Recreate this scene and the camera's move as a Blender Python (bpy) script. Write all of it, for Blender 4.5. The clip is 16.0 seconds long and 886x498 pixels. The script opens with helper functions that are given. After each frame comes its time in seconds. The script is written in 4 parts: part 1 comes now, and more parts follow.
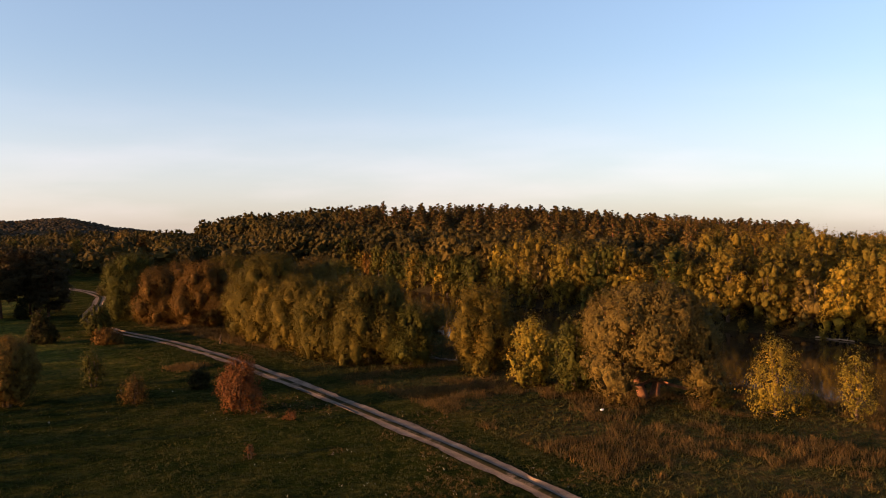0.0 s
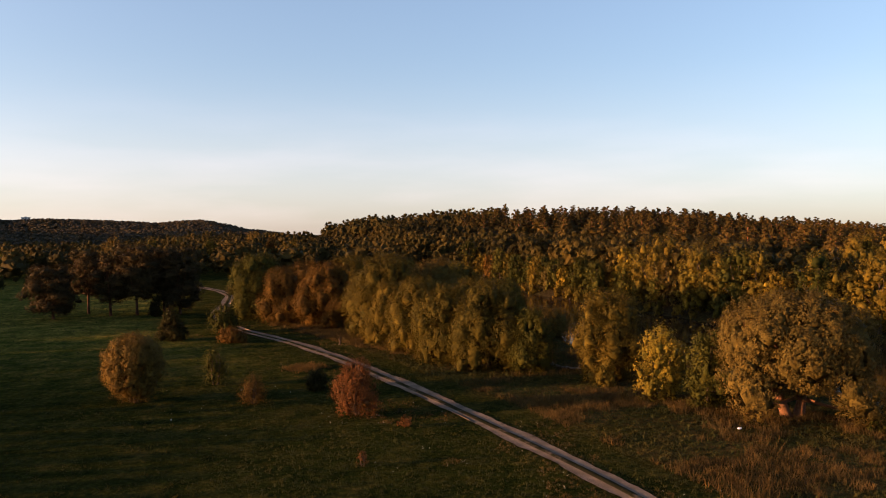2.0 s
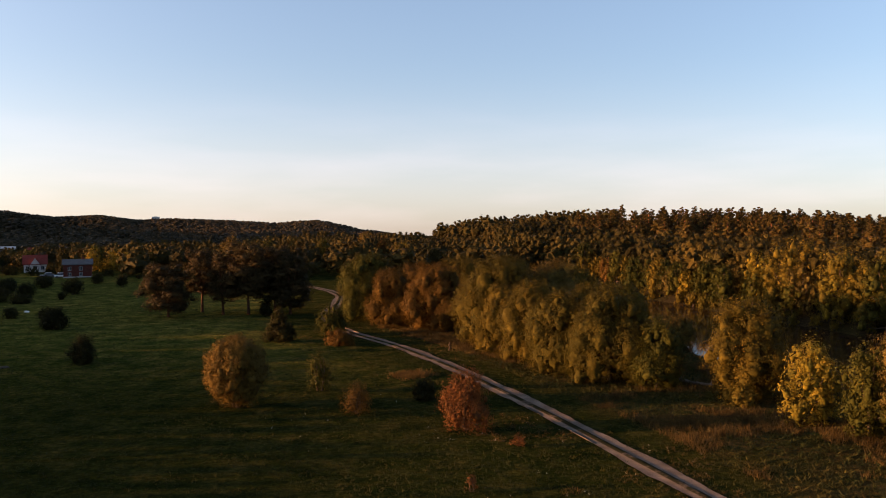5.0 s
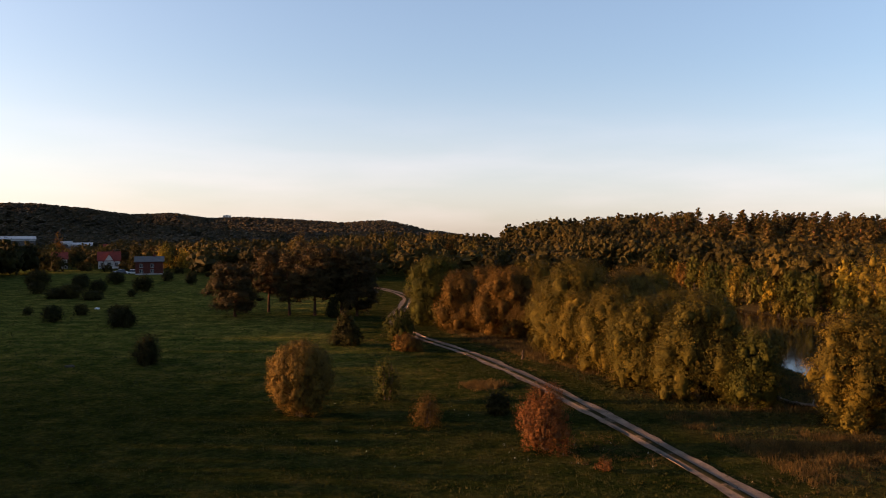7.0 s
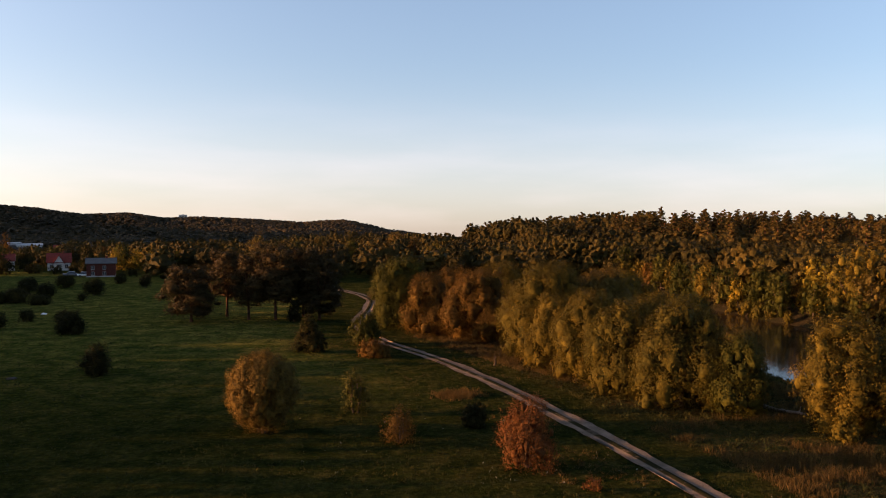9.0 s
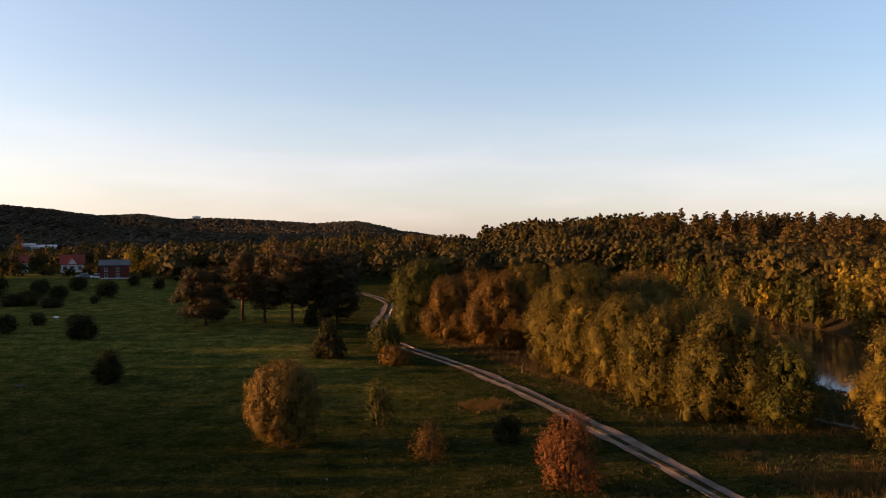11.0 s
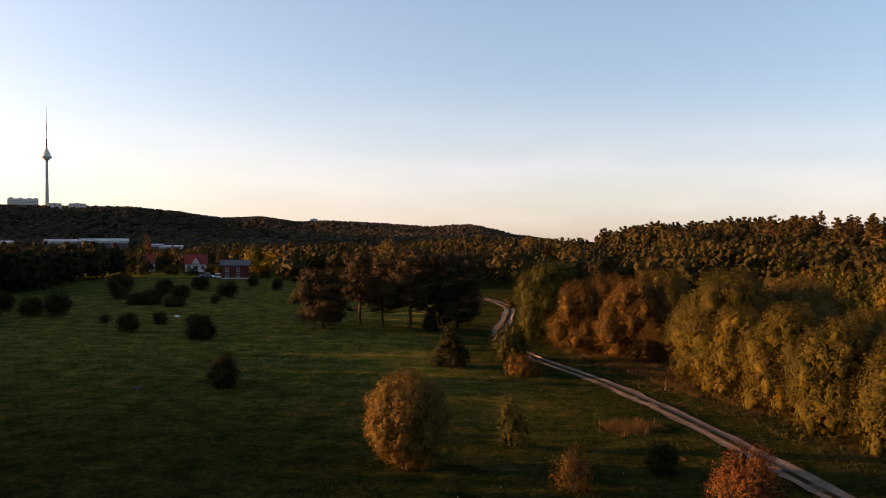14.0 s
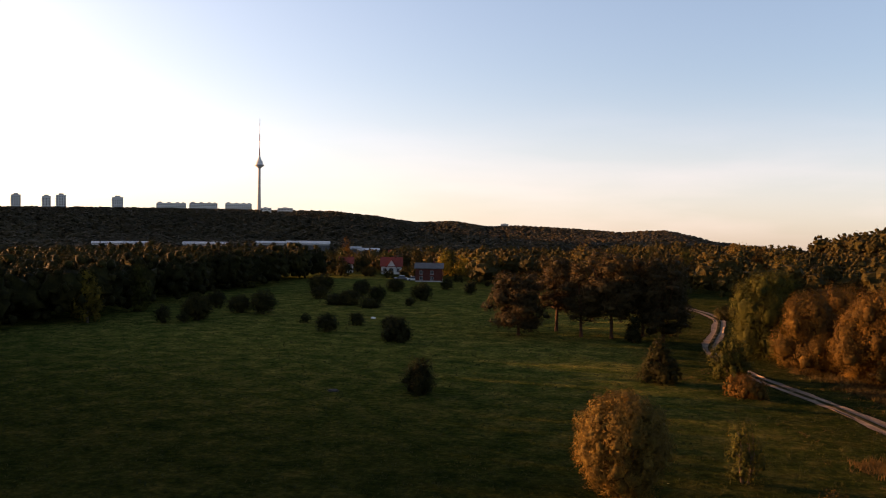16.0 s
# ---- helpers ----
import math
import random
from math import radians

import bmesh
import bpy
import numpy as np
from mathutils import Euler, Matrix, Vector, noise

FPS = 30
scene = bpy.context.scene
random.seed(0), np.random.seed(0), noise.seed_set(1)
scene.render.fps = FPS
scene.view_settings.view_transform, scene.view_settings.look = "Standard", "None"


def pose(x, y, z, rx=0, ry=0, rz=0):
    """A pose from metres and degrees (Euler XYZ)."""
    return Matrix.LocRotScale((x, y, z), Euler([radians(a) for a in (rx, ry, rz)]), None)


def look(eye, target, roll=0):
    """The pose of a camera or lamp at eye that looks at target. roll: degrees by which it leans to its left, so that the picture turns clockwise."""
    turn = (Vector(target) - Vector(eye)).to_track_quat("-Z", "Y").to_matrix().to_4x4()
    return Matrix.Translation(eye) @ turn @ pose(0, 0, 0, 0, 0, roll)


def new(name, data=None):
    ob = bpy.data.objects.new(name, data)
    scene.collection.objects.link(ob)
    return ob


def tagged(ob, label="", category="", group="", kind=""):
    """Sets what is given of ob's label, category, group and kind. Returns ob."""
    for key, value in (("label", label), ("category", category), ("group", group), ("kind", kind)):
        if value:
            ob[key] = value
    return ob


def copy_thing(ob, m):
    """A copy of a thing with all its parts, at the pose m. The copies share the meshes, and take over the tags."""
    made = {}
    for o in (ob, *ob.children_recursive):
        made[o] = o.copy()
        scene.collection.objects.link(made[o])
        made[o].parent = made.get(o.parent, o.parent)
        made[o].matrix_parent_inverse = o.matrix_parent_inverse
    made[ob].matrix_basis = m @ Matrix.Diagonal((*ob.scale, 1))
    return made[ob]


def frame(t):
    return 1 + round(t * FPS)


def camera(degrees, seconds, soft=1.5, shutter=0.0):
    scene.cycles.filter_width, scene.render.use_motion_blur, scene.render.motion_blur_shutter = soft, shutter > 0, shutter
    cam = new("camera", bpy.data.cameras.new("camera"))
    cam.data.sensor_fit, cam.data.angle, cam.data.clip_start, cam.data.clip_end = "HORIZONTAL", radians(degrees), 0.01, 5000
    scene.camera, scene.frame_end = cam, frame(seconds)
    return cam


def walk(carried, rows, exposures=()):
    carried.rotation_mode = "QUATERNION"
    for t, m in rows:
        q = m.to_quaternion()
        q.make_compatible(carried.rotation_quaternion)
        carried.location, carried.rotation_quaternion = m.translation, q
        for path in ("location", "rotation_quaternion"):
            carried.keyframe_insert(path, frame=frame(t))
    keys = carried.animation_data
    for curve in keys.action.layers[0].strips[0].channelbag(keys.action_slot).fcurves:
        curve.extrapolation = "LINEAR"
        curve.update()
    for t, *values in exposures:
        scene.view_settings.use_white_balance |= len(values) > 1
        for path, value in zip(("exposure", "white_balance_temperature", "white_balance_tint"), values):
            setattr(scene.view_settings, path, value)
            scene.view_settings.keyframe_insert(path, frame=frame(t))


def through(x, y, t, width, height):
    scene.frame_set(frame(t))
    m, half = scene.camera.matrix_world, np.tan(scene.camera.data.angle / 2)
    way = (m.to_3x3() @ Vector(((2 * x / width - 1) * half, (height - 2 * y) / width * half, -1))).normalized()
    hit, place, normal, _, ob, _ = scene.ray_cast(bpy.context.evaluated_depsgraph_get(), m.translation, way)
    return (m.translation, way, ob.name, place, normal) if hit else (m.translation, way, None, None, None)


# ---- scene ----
cam = camera(55.85, 16.0, soft=1.0)
PATH = [
    (0, (-0.564, -0.169, 18.608), (0.1958, 1.6789, 18.5120), -0.55),
    (0.5, (-0.272, 0.500, 18.561), (0.4728, 2.3535, 18.4651), -0.62),
    (1, (0.006, 1.253, 18.496), (0.7315, 3.1146, 18.4007), -0.68),
    (1.5, (0.283, 2.069, 18.430), (0.9034, 3.9683, 18.3386), -0.61),
    (2, (0.728, 2.920, 18.357), (1.2105, 4.8590, 18.2710), -0.44),
    (2.5, (1.148, 3.756, 18.315), (1.5360, 5.7159, 18.2321), -0.29),
    (3, (1.479, 4.652, 18.294), (1.8086, 6.6232, 18.2117), -0.28),
    (3.5, (1.698, 5.615, 18.237), (1.9959, 7.5907, 18.1549), -0.18),
    (4, (1.783, 6.700, 18.186), (2.0506, 8.6799, 18.1046), -0.22),
    (6.5, (1.271, 13.092, 18.062), (1.3805, 15.0875, 17.9824), 0.21),
    (7, (1.150, 14.402, 18.073), (1.2147, 16.3994, 17.9945), 0.37),
    (7.5, (0.979, 15.659, 18.095), (1.0597, 17.6561, 18.0156), 0.41),
    (8, (0.761, 16.844, 18.139), (0.8995, 18.8373, 18.0588), 0.34),
    (8.5, (0.526, 17.949, 18.199), (0.6840, 19.9415, 18.1181), 0.32),
    (9, (0.216, 19.079, 18.238), (0.3773, 21.0711, 18.1577), 0.28),
    (11.5, (-1.282, 24.558, 18.147), (-1.1678, 26.5537, 18.0706), 0.33),
    (12, (-1.603, 25.677, 18.112), (-1.5168, 27.6739, 18.0360), 0.41),
    (12.5, (-1.818, 26.914, 17.989), (-1.7851, 28.9128, 17.9147), 0.46),
    (13, (-2.067, 28.340, 17.820), (-2.0965, 30.3388, 17.7477), 0.40),
    (13.5, (-2.374, 29.750, 17.696), (-2.4596, 31.7468, 17.6253), 0.53),
    (14, (-2.826, 31.163, 17.575), (-2.9600, 33.1576, 17.5052), 0.53),
    (14.5, (-3.369, 32.610, 17.459), (-3.6261, 34.5924, 17.3911), 0.54),
    (15, (-3.950, 34.061, 17.341), (-4.3751, 36.0146, 17.2759), 0.81),
    (15.5, (-4.533, 35.488, 17.194), (-5.0788, 37.4112, 17.1306), 0.96),
    (16, (-5.174, 36.928, 17.101), (-5.7510, 38.8424, 17.0388), 0.91),
]
walk(cam, [(t, look(eye, target, roll)) for t, eye, target, roll in PATH],
     exposures=[(0, 1.67, 7000, 23), (7.5, 1.67, 7100, 23), (13, 1.68, 7250, 24), (16, 1.74, 7700, 27)])

# ---- light ----
SUN_LEFT, SUN_HIGH = 88.0, 5.9          # degrees left of +Y, degrees above the horizon
sd = Vector((-math.sin(radians(SUN_LEFT)) * math.cos(radians(SUN_HIGH)), math.cos(radians(SUN_LEFT)) * math.cos(radians(SUN_HIGH)), math.sin(radians(SUN_HIGH))))
world = bpy.data.worlds.new("world")
scene.world = world
world.use_nodes = True
wn = world.node_tree
wn.nodes.clear()
sky = wn.nodes.new("ShaderNodeTexSky")
sky.sky_type = 'NISHITA'
sky.sun_disc = False
sky.sun_elevation, sky.sun_rotation = radians(SUN_HIGH), radians(-SUN_LEFT)
sky.altitude, sky.air_density, sky.dust_density, sky.ozone_density = 150, 0.9, 3.1, 1.9
bgd = wn.nodes.new("ShaderNodeBackground")
bgd.inputs["Strength"].default_value = 0.15
wout = wn.nodes.new("ShaderNodeOutputWorld")
way_ = wn.nodes.new("ShaderNodeTexCoord")
lift_ = wn.nodes.new("ShaderNodeVectorMath")
lift_.inputs[1].default_value = (0, 0, 0.06)      # sky read a little higher, so its dark part below the horizon stays hidden
wn.links.new(way_.outputs["Generated"], lift_.inputs[0])
wn.links.new(lift_.outputs[0], sky.inputs["Vector"])
stretch_ = wn.nodes.new("ShaderNodeVectorMath")
stretch_.operation = 'MULTIPLY'
stretch_.inputs[1].default_value = (3.0, 3.0, 17.0)
wn.links.new(way_.outputs["Generated"], stretch_.inputs[0])
wisp_ = wn.nodes.new("ShaderNodeTexNoise")
wisp_.inputs["Scale"].default_value, wisp_.inputs["Detail"].default_value = 1.3, 5.0
wn.links.new(stretch_.outputs[0], wisp_.inputs["Vector"])
thin_ = wn.nodes.new("ShaderNodeMapRange")
thin_.inputs["From Min"].default_value, thin_.inputs["From Max"].default_value, thin_.inputs["To Min"].default_value, thin_.inputs["To Max"].default_value = 0.42, 0.72, 0.17, 0.27
wn.links.new(wisp_.outputs["Fac"], thin_.inputs["Value"])
split_ = wn.nodes.new("ShaderNodeSeparateXYZ")
wn.links.new(way_.outputs["Generated"], split_.inputs[0])
low_ = wn.nodes.new("ShaderNodeMapRange")
low_.inputs["From Min"].default_value, low_.inputs["From Max"].default_value, low_.inputs["To Min"].default_value, low_.inputs["To Max"].default_value = -0.02, 0.20, 1.0, 0.0
low_.interpolation_type = 'SMOOTHERSTEP'
wn.links.new(split_.outputs[2], low_.inputs["Value"])
both_ = wn.nodes.new("ShaderNodeMath")
both_.operation = 'MULTIPLY'
wn.links.new(thin_.outputs[0], both_.inputs[0])
wn.links.new(low_.outputs[0], both_.inputs[1])
cloud_ = wn.nodes.new("ShaderNodeMix")
cloud_.data_type = 'RGBA'
wn.links.new(both_.outputs[0], cloud_.inputs[0])
wn.links.new(sky.outputs[0], cloud_.inputs[6])
cloud_.inputs[7].default_value = (3.6, 3.15, 3.4, 1)      # thin evening haze near the horizon
wn.links.new(cloud_.outputs[2], bgd.inputs[0])
wn.links.new(bgd.outputs[0], wout.inputs[0])
sun = new("sun", bpy.data.lights.new("sun", 'SUN'))
sun.data.energy, sun.data.angle, sun.data.color = 5.4, radians(0.53), (1.0, 0.52, 0.21)
sun.matrix_world = look(sd * 100, (0, 0, 0))


# ---- materials ----
def nodes_of(name):
    m = bpy.data.materials.new(name)
    m.use_nodes = True
    t = m.node_tree
    t.nodes.clear()
    out = t.nodes.new("ShaderNodeOutputMaterial")
    return m, t, out


def noise_node(t, scale, detail=4.0, rough=0.55, coords=None):
    n = t.nodes.new("ShaderNodeTexNoise")
    n.inputs["Scale"].default_value, n.inputs["Detail"].default_value, n.inputs["Roughness"].default_value = scale, detail, rough
    if coords is None:
        coords = t.nodes.new("ShaderNodeTexCoord").outputs["Object"]
    t.links.new(coords, n.inputs["Vector"])
    return n.outputs["Fac"]


def ramp_node(t, fac, stops):
    r = t.nodes.new("ShaderNodeValToRGB")
    while len(r.color_ramp.elements) < len(stops):
        r.color_ramp.elements.new(0.5)
    for e, (p, c) in zip(r.color_ramp.elements, stops):
        e.position, e.color = p, (*c, 1)
    t.links.new(fac, r.inputs[0])
    return r.outputs[0]


def mixed(t, fac, a, b, how='MIX'):
    n = t.nodes.new("ShaderNodeMix")
    n.data_type, n.blend_type = 'RGBA', how
    for sock, v in ((n.inputs[0], fac), (n.inputs[6], a), (n.inputs[7], b)):
        if isinstance(v, (int, float)):
            sock.default_value = v
        elif isinstance(v, tuple):
            sock.default_value = (*v, 1)
        else:
            t.links.new(v, sock)
    return n.outputs[2]


def bump_node(t, height, strength, distance):
    b = t.nodes.new("ShaderNodeBump")
    b.inputs["Strength"].default_value, b.inputs["Distance"].default_value = strength, distance
    t.links.new(height, b.inputs["Height"])
    return b.outputs[0]


def solid(name, stops, scale=3.0, rough=0.8, bump=0.3, metal=0.0, fine=40.0, depth=0.02, sheen=0.12):
    """A surface of varied colour: a coarse and a fine noise, with relief."""
    m, t, out = nodes_of(name)
    p = t.nodes.new("ShaderNodeBsdfPrincipled")
    big, small = noise_node(t, scale), noise_node(t, fine)
    c = ramp_node(t, big, stops)
    c = mixed(t, 0.25, c, ramp_node(t, small, [(0.3, (0.4, 0.4, 0.4)), (0.7, (1.5, 1.5, 1.5))]), 'MULTIPLY')
    t.links.new(c, p.inputs["Base Color"])
    p.inputs["Roughness"].default_value, p.inputs["Metallic"].default_value = rough, metal
    p.inputs["Specular IOR Level"].default_value = 0.5 if rough < 0.5 else sheen
    if bump:
        t.links.new(bump_node(t, small, bump, depth), p.inputs["Normal"])
    t.links.new(p.outputs[0], out.inputs[0])
    return m


def leafy(name, dark, mid, light, through=0.24, patch=0.6, fine=4.5, mottle=0.16):
    """Leaves: per-leaf and per-plant variation, some light let through."""
    m, t, out = nodes_of(name)
    at = t.nodes.new("ShaderNodeAttribute")
    at.attribute_name = "tint"
    geo = t.nodes.new("ShaderNodeNewGeometry")
    oi = t.nodes.new("ShaderNodeObjectInfo")
    c = ramp_node(t, noise_node(t, patch, 3.0), [(0.3, dark), (0.5, mid), (0.72, light)])
    c = mixed(t, 0.5, c, ramp_node(t, geo.outputs["Random Per Island"], [(0.0, (0.75, 0.78, 0.78)), (1.0, (1.25, 1.22, 1.15))]), 'MULTIPLY')
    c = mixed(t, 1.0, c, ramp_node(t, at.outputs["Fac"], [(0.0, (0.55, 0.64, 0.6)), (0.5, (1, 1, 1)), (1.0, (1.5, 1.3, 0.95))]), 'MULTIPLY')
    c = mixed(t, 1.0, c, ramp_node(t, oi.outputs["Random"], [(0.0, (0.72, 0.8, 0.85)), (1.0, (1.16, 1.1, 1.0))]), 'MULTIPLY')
    # fine mottle paints dark gaps and bright tips into the leaf colour
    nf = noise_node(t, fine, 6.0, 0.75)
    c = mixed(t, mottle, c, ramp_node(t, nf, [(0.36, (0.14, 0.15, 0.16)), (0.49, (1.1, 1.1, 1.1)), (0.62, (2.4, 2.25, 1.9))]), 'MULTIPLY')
    p = t.nodes.new("ShaderNodeBsdfPrincipled")
    t.links.new(bump_node(t, nf, mottle, 1.6 / fine), p.inputs["Normal"])
    p.inputs["Roughness"].default_value = 0.75
    p.inputs["Specular IOR Level"].default_value = 0.06
    t.links.new(c, p.inputs["Base Color"])
    tr = t.nodes.new("ShaderNodeBsdfTranslucent")
    t.links.new(c, tr.inputs[0])
    mx = t.nodes.new("ShaderNodeMixShader")
    mx.inputs[0].default_value = through
    t.links.new(p.outputs[0], mx.inputs[1])
    t.links.new(tr.outputs[0], mx.inputs[2])
    t.links.new(mx.outputs[0], out.inputs[0])
    return m


BARK = solid("bark", [(0.3, (0.035, 0.025, 0.018)), (0.7, (0.08, 0.058, 0.04))], 2.0, 0.9, 0.8, fine=12.0, depth=0.05)
PINE_BARK = solid("pine_bark", [(0.3, (0.03, 0.016, 0.010)), (0.7, (0.085, 0.04, 0.02))], 1.2, 0.9, 0.8, fine=10.0, depth=0.05)
RED_BARK = solid("red_pine_bark", [(0.3, (0.10, 0.045, 0.025)), (0.7, (0.20, 0.085, 0.045))], 1.2, 0.9, 0.6, fine=6.0, depth=0.05)
WILLOW_BARK = solid("willow_bark", [(0.3, (0.08, 0.04, 0.022)), (0.7, (0.18, 0.085, 0.045))], 2.0, 0.9, 0.8, fine=12.0, depth=0.05)
GREEN = leafy("green_leaves", (0.020, 0.022, 0.005), (0.036, 0.037, 0.007), (0.065, 0.058, 0.010))
OLIVE = leafy("olive_leaves", (0.045, 0.036, 0.007), (0.090, 0.065, 0.010), (0.150, 0.102, 0.015))
# OLIVE made greener and darker, with the near row's shade put into the colour
OLIVE_DIM = leafy("dim_olive_leaves", (0.031, 0.026, 0.005), (0.063, 0.047, 0.008), (0.110, 0.076, 0.011))
YELLOW = leafy("yellow_leaves", (0.075, 0.062, 0.010), (0.15, 0.108, 0.014), (0.23, 0.15, 0.018))
AMBER = leafy("amber_leaves", (0.050, 0.028, 0.007), (0.088, 0.046, 0.010), (0.13, 0.068, 0.013))
RUST = leafy("rust_leaves", (0.050, 0.023, 0.009), (0.080, 0.034, 0.012), (0.11, 0.048, 0.016))
BRONZE = leafy("bronze_leaves", (0.048, 0.032, 0.009), (0.082, 0.054, 0.013), (0.12, 0.080, 0.018), 0.2, 1.2)
WILLOW = leafy("willow_leaves", (0.048, 0.034, 0.010), (0.086, 0.060, 0.015), (0.128, 0.088, 0.022), 0.24, 1.2)
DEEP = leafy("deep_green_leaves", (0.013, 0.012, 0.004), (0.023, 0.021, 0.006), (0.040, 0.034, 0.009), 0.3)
NEEDLE = leafy("pine_needles", (0.020, 0.015, 0.007), (0.036, 0.025, 0.010), (0.06, 0.038, 0.014), 0.15)
WOODS = leafy("wood_leaves", (0.026, 0.020, 0.006), (0.047, 0.034, 0.009), (0.080, 0.054, 0.013), 0.25, 0.05, 1.6, 0.2)
FARWOODS = leafy("far_wood_leaves", (0.020, 0.017, 0.010), (0.027, 0.022, 0.013), (0.036, 0.029, 0.016), 0.1, 0.01, 0.5, 0.1)
PINEWOOD = leafy("pinewood_needles", (0.030, 0.023, 0.007), (0.055, 0.037, 0.010), (0.085, 0.054, 0.014), 0.15, 0.03, 1.8, 0.2)
DRYGRASS = leafy("dry_grass", (0.037, 0.027, 0.011), (0.068, 0.044, 0.016), (0.105, 0.067, 0.024), 0.3, 0.35)
PETALS = leafy("white_petals", (0.3, 0.3, 0.26), (0.42, 0.42, 0.37), (0.5, 0.5, 0.46), 0.2)
BLADES = leafy("grass_blades", (0.012, 0.016, 0.005), (0.023, 0.026, 0.008), (0.048, 0.042, 0.013), 0.2, 0.12)


# ---- mesh helpers ----
def mesh_from(name, verts, faces, mat, tint=None, smooth=False):
    """verts (n, 3), faces (m, k) arrays."""
    me = bpy.data.meshes.new(name)
    v, f = np.asarray(verts, np.float32), np.asarray(faces, np.int32)
    k = f.shape[1]
    me.vertices.add(len(v))
    me.vertices.foreach_set("co", v.ravel())
    me.loops.add(f.size)
    me.loops.foreach_set("vertex_index", f.ravel())
    me.polygons.add(len(f))
    me.polygons.foreach_set("loop_start", np.arange(0, f.size, k, dtype=np.int32))
    me.polygons.foreach_set("use_smooth", np.full(len(f), smooth))
    me.materials.append(mat)
    if tint is not None:
        me.attributes.new("tint", 'FLOAT', 'POINT').data.foreach_set("value", np.asarray(tint, np.float32))
    me.update(calc_edges=True)
    me.validate()
    return me


def joined(chunks):
    """Joins (verts, faces) or (verts, faces, tint) chunks."""
    off, vs, fs, ts = 0, [], [], []
    for c in chunks:
        vs.append(c[0])
        fs.append(c[1] + off)
        off += len(c[0])
        if len(c) > 2:
            ts.append(c[2])
    return np.concatenate(vs), np.concatenate(fs), (np.concatenate(ts) if ts else None)


def tube(points, radii, sides=7):
    """A tapered tube through points, as quads."""
    P = np.asarray(points, float)
    R = np.asarray(radii, float)
    T = np.gradient(P, axis=0)
    T /= np.linalg.norm(T, axis=1)[:, None] + 1e-9
    ref = np.where(np.abs(T[:, 2:3]) > 0.9, np.array([[1.0, 0, 0]]), np.array([[0, 0, 1.0]]))
    A = np.cross(T, ref)
    A /= np.linalg.norm(A, axis=1)[:, None] + 1e-9
    B = np.cross(T, A)
    ang = np.linspace(0, 2 * np.pi, sides, endpoint=False)
    V = (P[:, None] + R[:, None, None] * (A[:, None] * np.cos(ang)[None, :, None] + B[:, None] * np.sin(ang)[None, :, None])).reshape(-1, 3)
    i, j = np.meshgrid(np.arange(len(P) - 1), np.arange(sides), indexing="ij")
    a, b = (i * sides + j).ravel(), (i * sides + (j + 1) % sides).ravel()
    return V, np.stack([a, b, b + sides, a + sides], 1)


def unit(v):
    return v / (np.linalg.norm(v, axis=-1, keepdims=True) + 1e-9)


def leaf_quads(rng, pos, out, size, flat=0.5, along=None):
    """One folded leaf at each position: four corners, two triangles."""
    n = len(pos)
    nrm = unit(out * flat + unit(rng.normal(size=(n, 3))) * (1 - flat))
    ax = unit(np.cross(nrm, rng.normal(size=(n, 3)))) if along is None else unit(np.cross(np.cross(nrm, along + rng.normal(size=(n, 3)) * 0.35), nrm))
    sd_ = np.cross(nrm, ax)
    L = (size * rng.uniform(0.6, 1.35, n))[:, None]
    W = L * rng.uniform(0.42, 0.7, n)[:, None]
    v = np.stack([pos - ax * L * 0.5, pos + sd_ * W * 0.5 + nrm * W * 0.18, pos + ax * L * 0.5, pos - sd_ * W * 0.5 + nrm * W * 0.18], 1).reshape(-1, 3)
    b = np.arange(n) * 4
    f = np.concatenate([np.stack([b, b + 1, b + 2], 1), np.stack([b, b + 2, b + 3], 1)])
    return v, f


def ball(sub):
    bm = bmesh.new()
    bmesh.ops.create_icosphere(bm, subdivisions=sub, radius=1)
    v, f = np.array([q.co[:] for q in bm.verts]), np.array([[q.index for q in p.verts] for p in bm.faces])
    bm.free()
    return v, f


BALLS = {1: ball(1), 2: ball(2), 3: ball(3)}


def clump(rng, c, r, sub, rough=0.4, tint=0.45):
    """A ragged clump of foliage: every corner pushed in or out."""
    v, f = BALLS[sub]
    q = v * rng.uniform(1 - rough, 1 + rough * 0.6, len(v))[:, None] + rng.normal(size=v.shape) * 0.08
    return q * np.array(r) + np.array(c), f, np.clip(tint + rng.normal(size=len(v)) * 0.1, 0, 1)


def inside_others(pos, which, C, R, deep):
    """Which points lie deep inside a lobe other than their own."""
    hid = np.zeros(len(pos), bool)
    for k in range(len(C)):
        q = np.linalg.norm((pos - C[k]) / R[k], axis=1)
        hid |= (q < deep) & (which != k)
    return hid


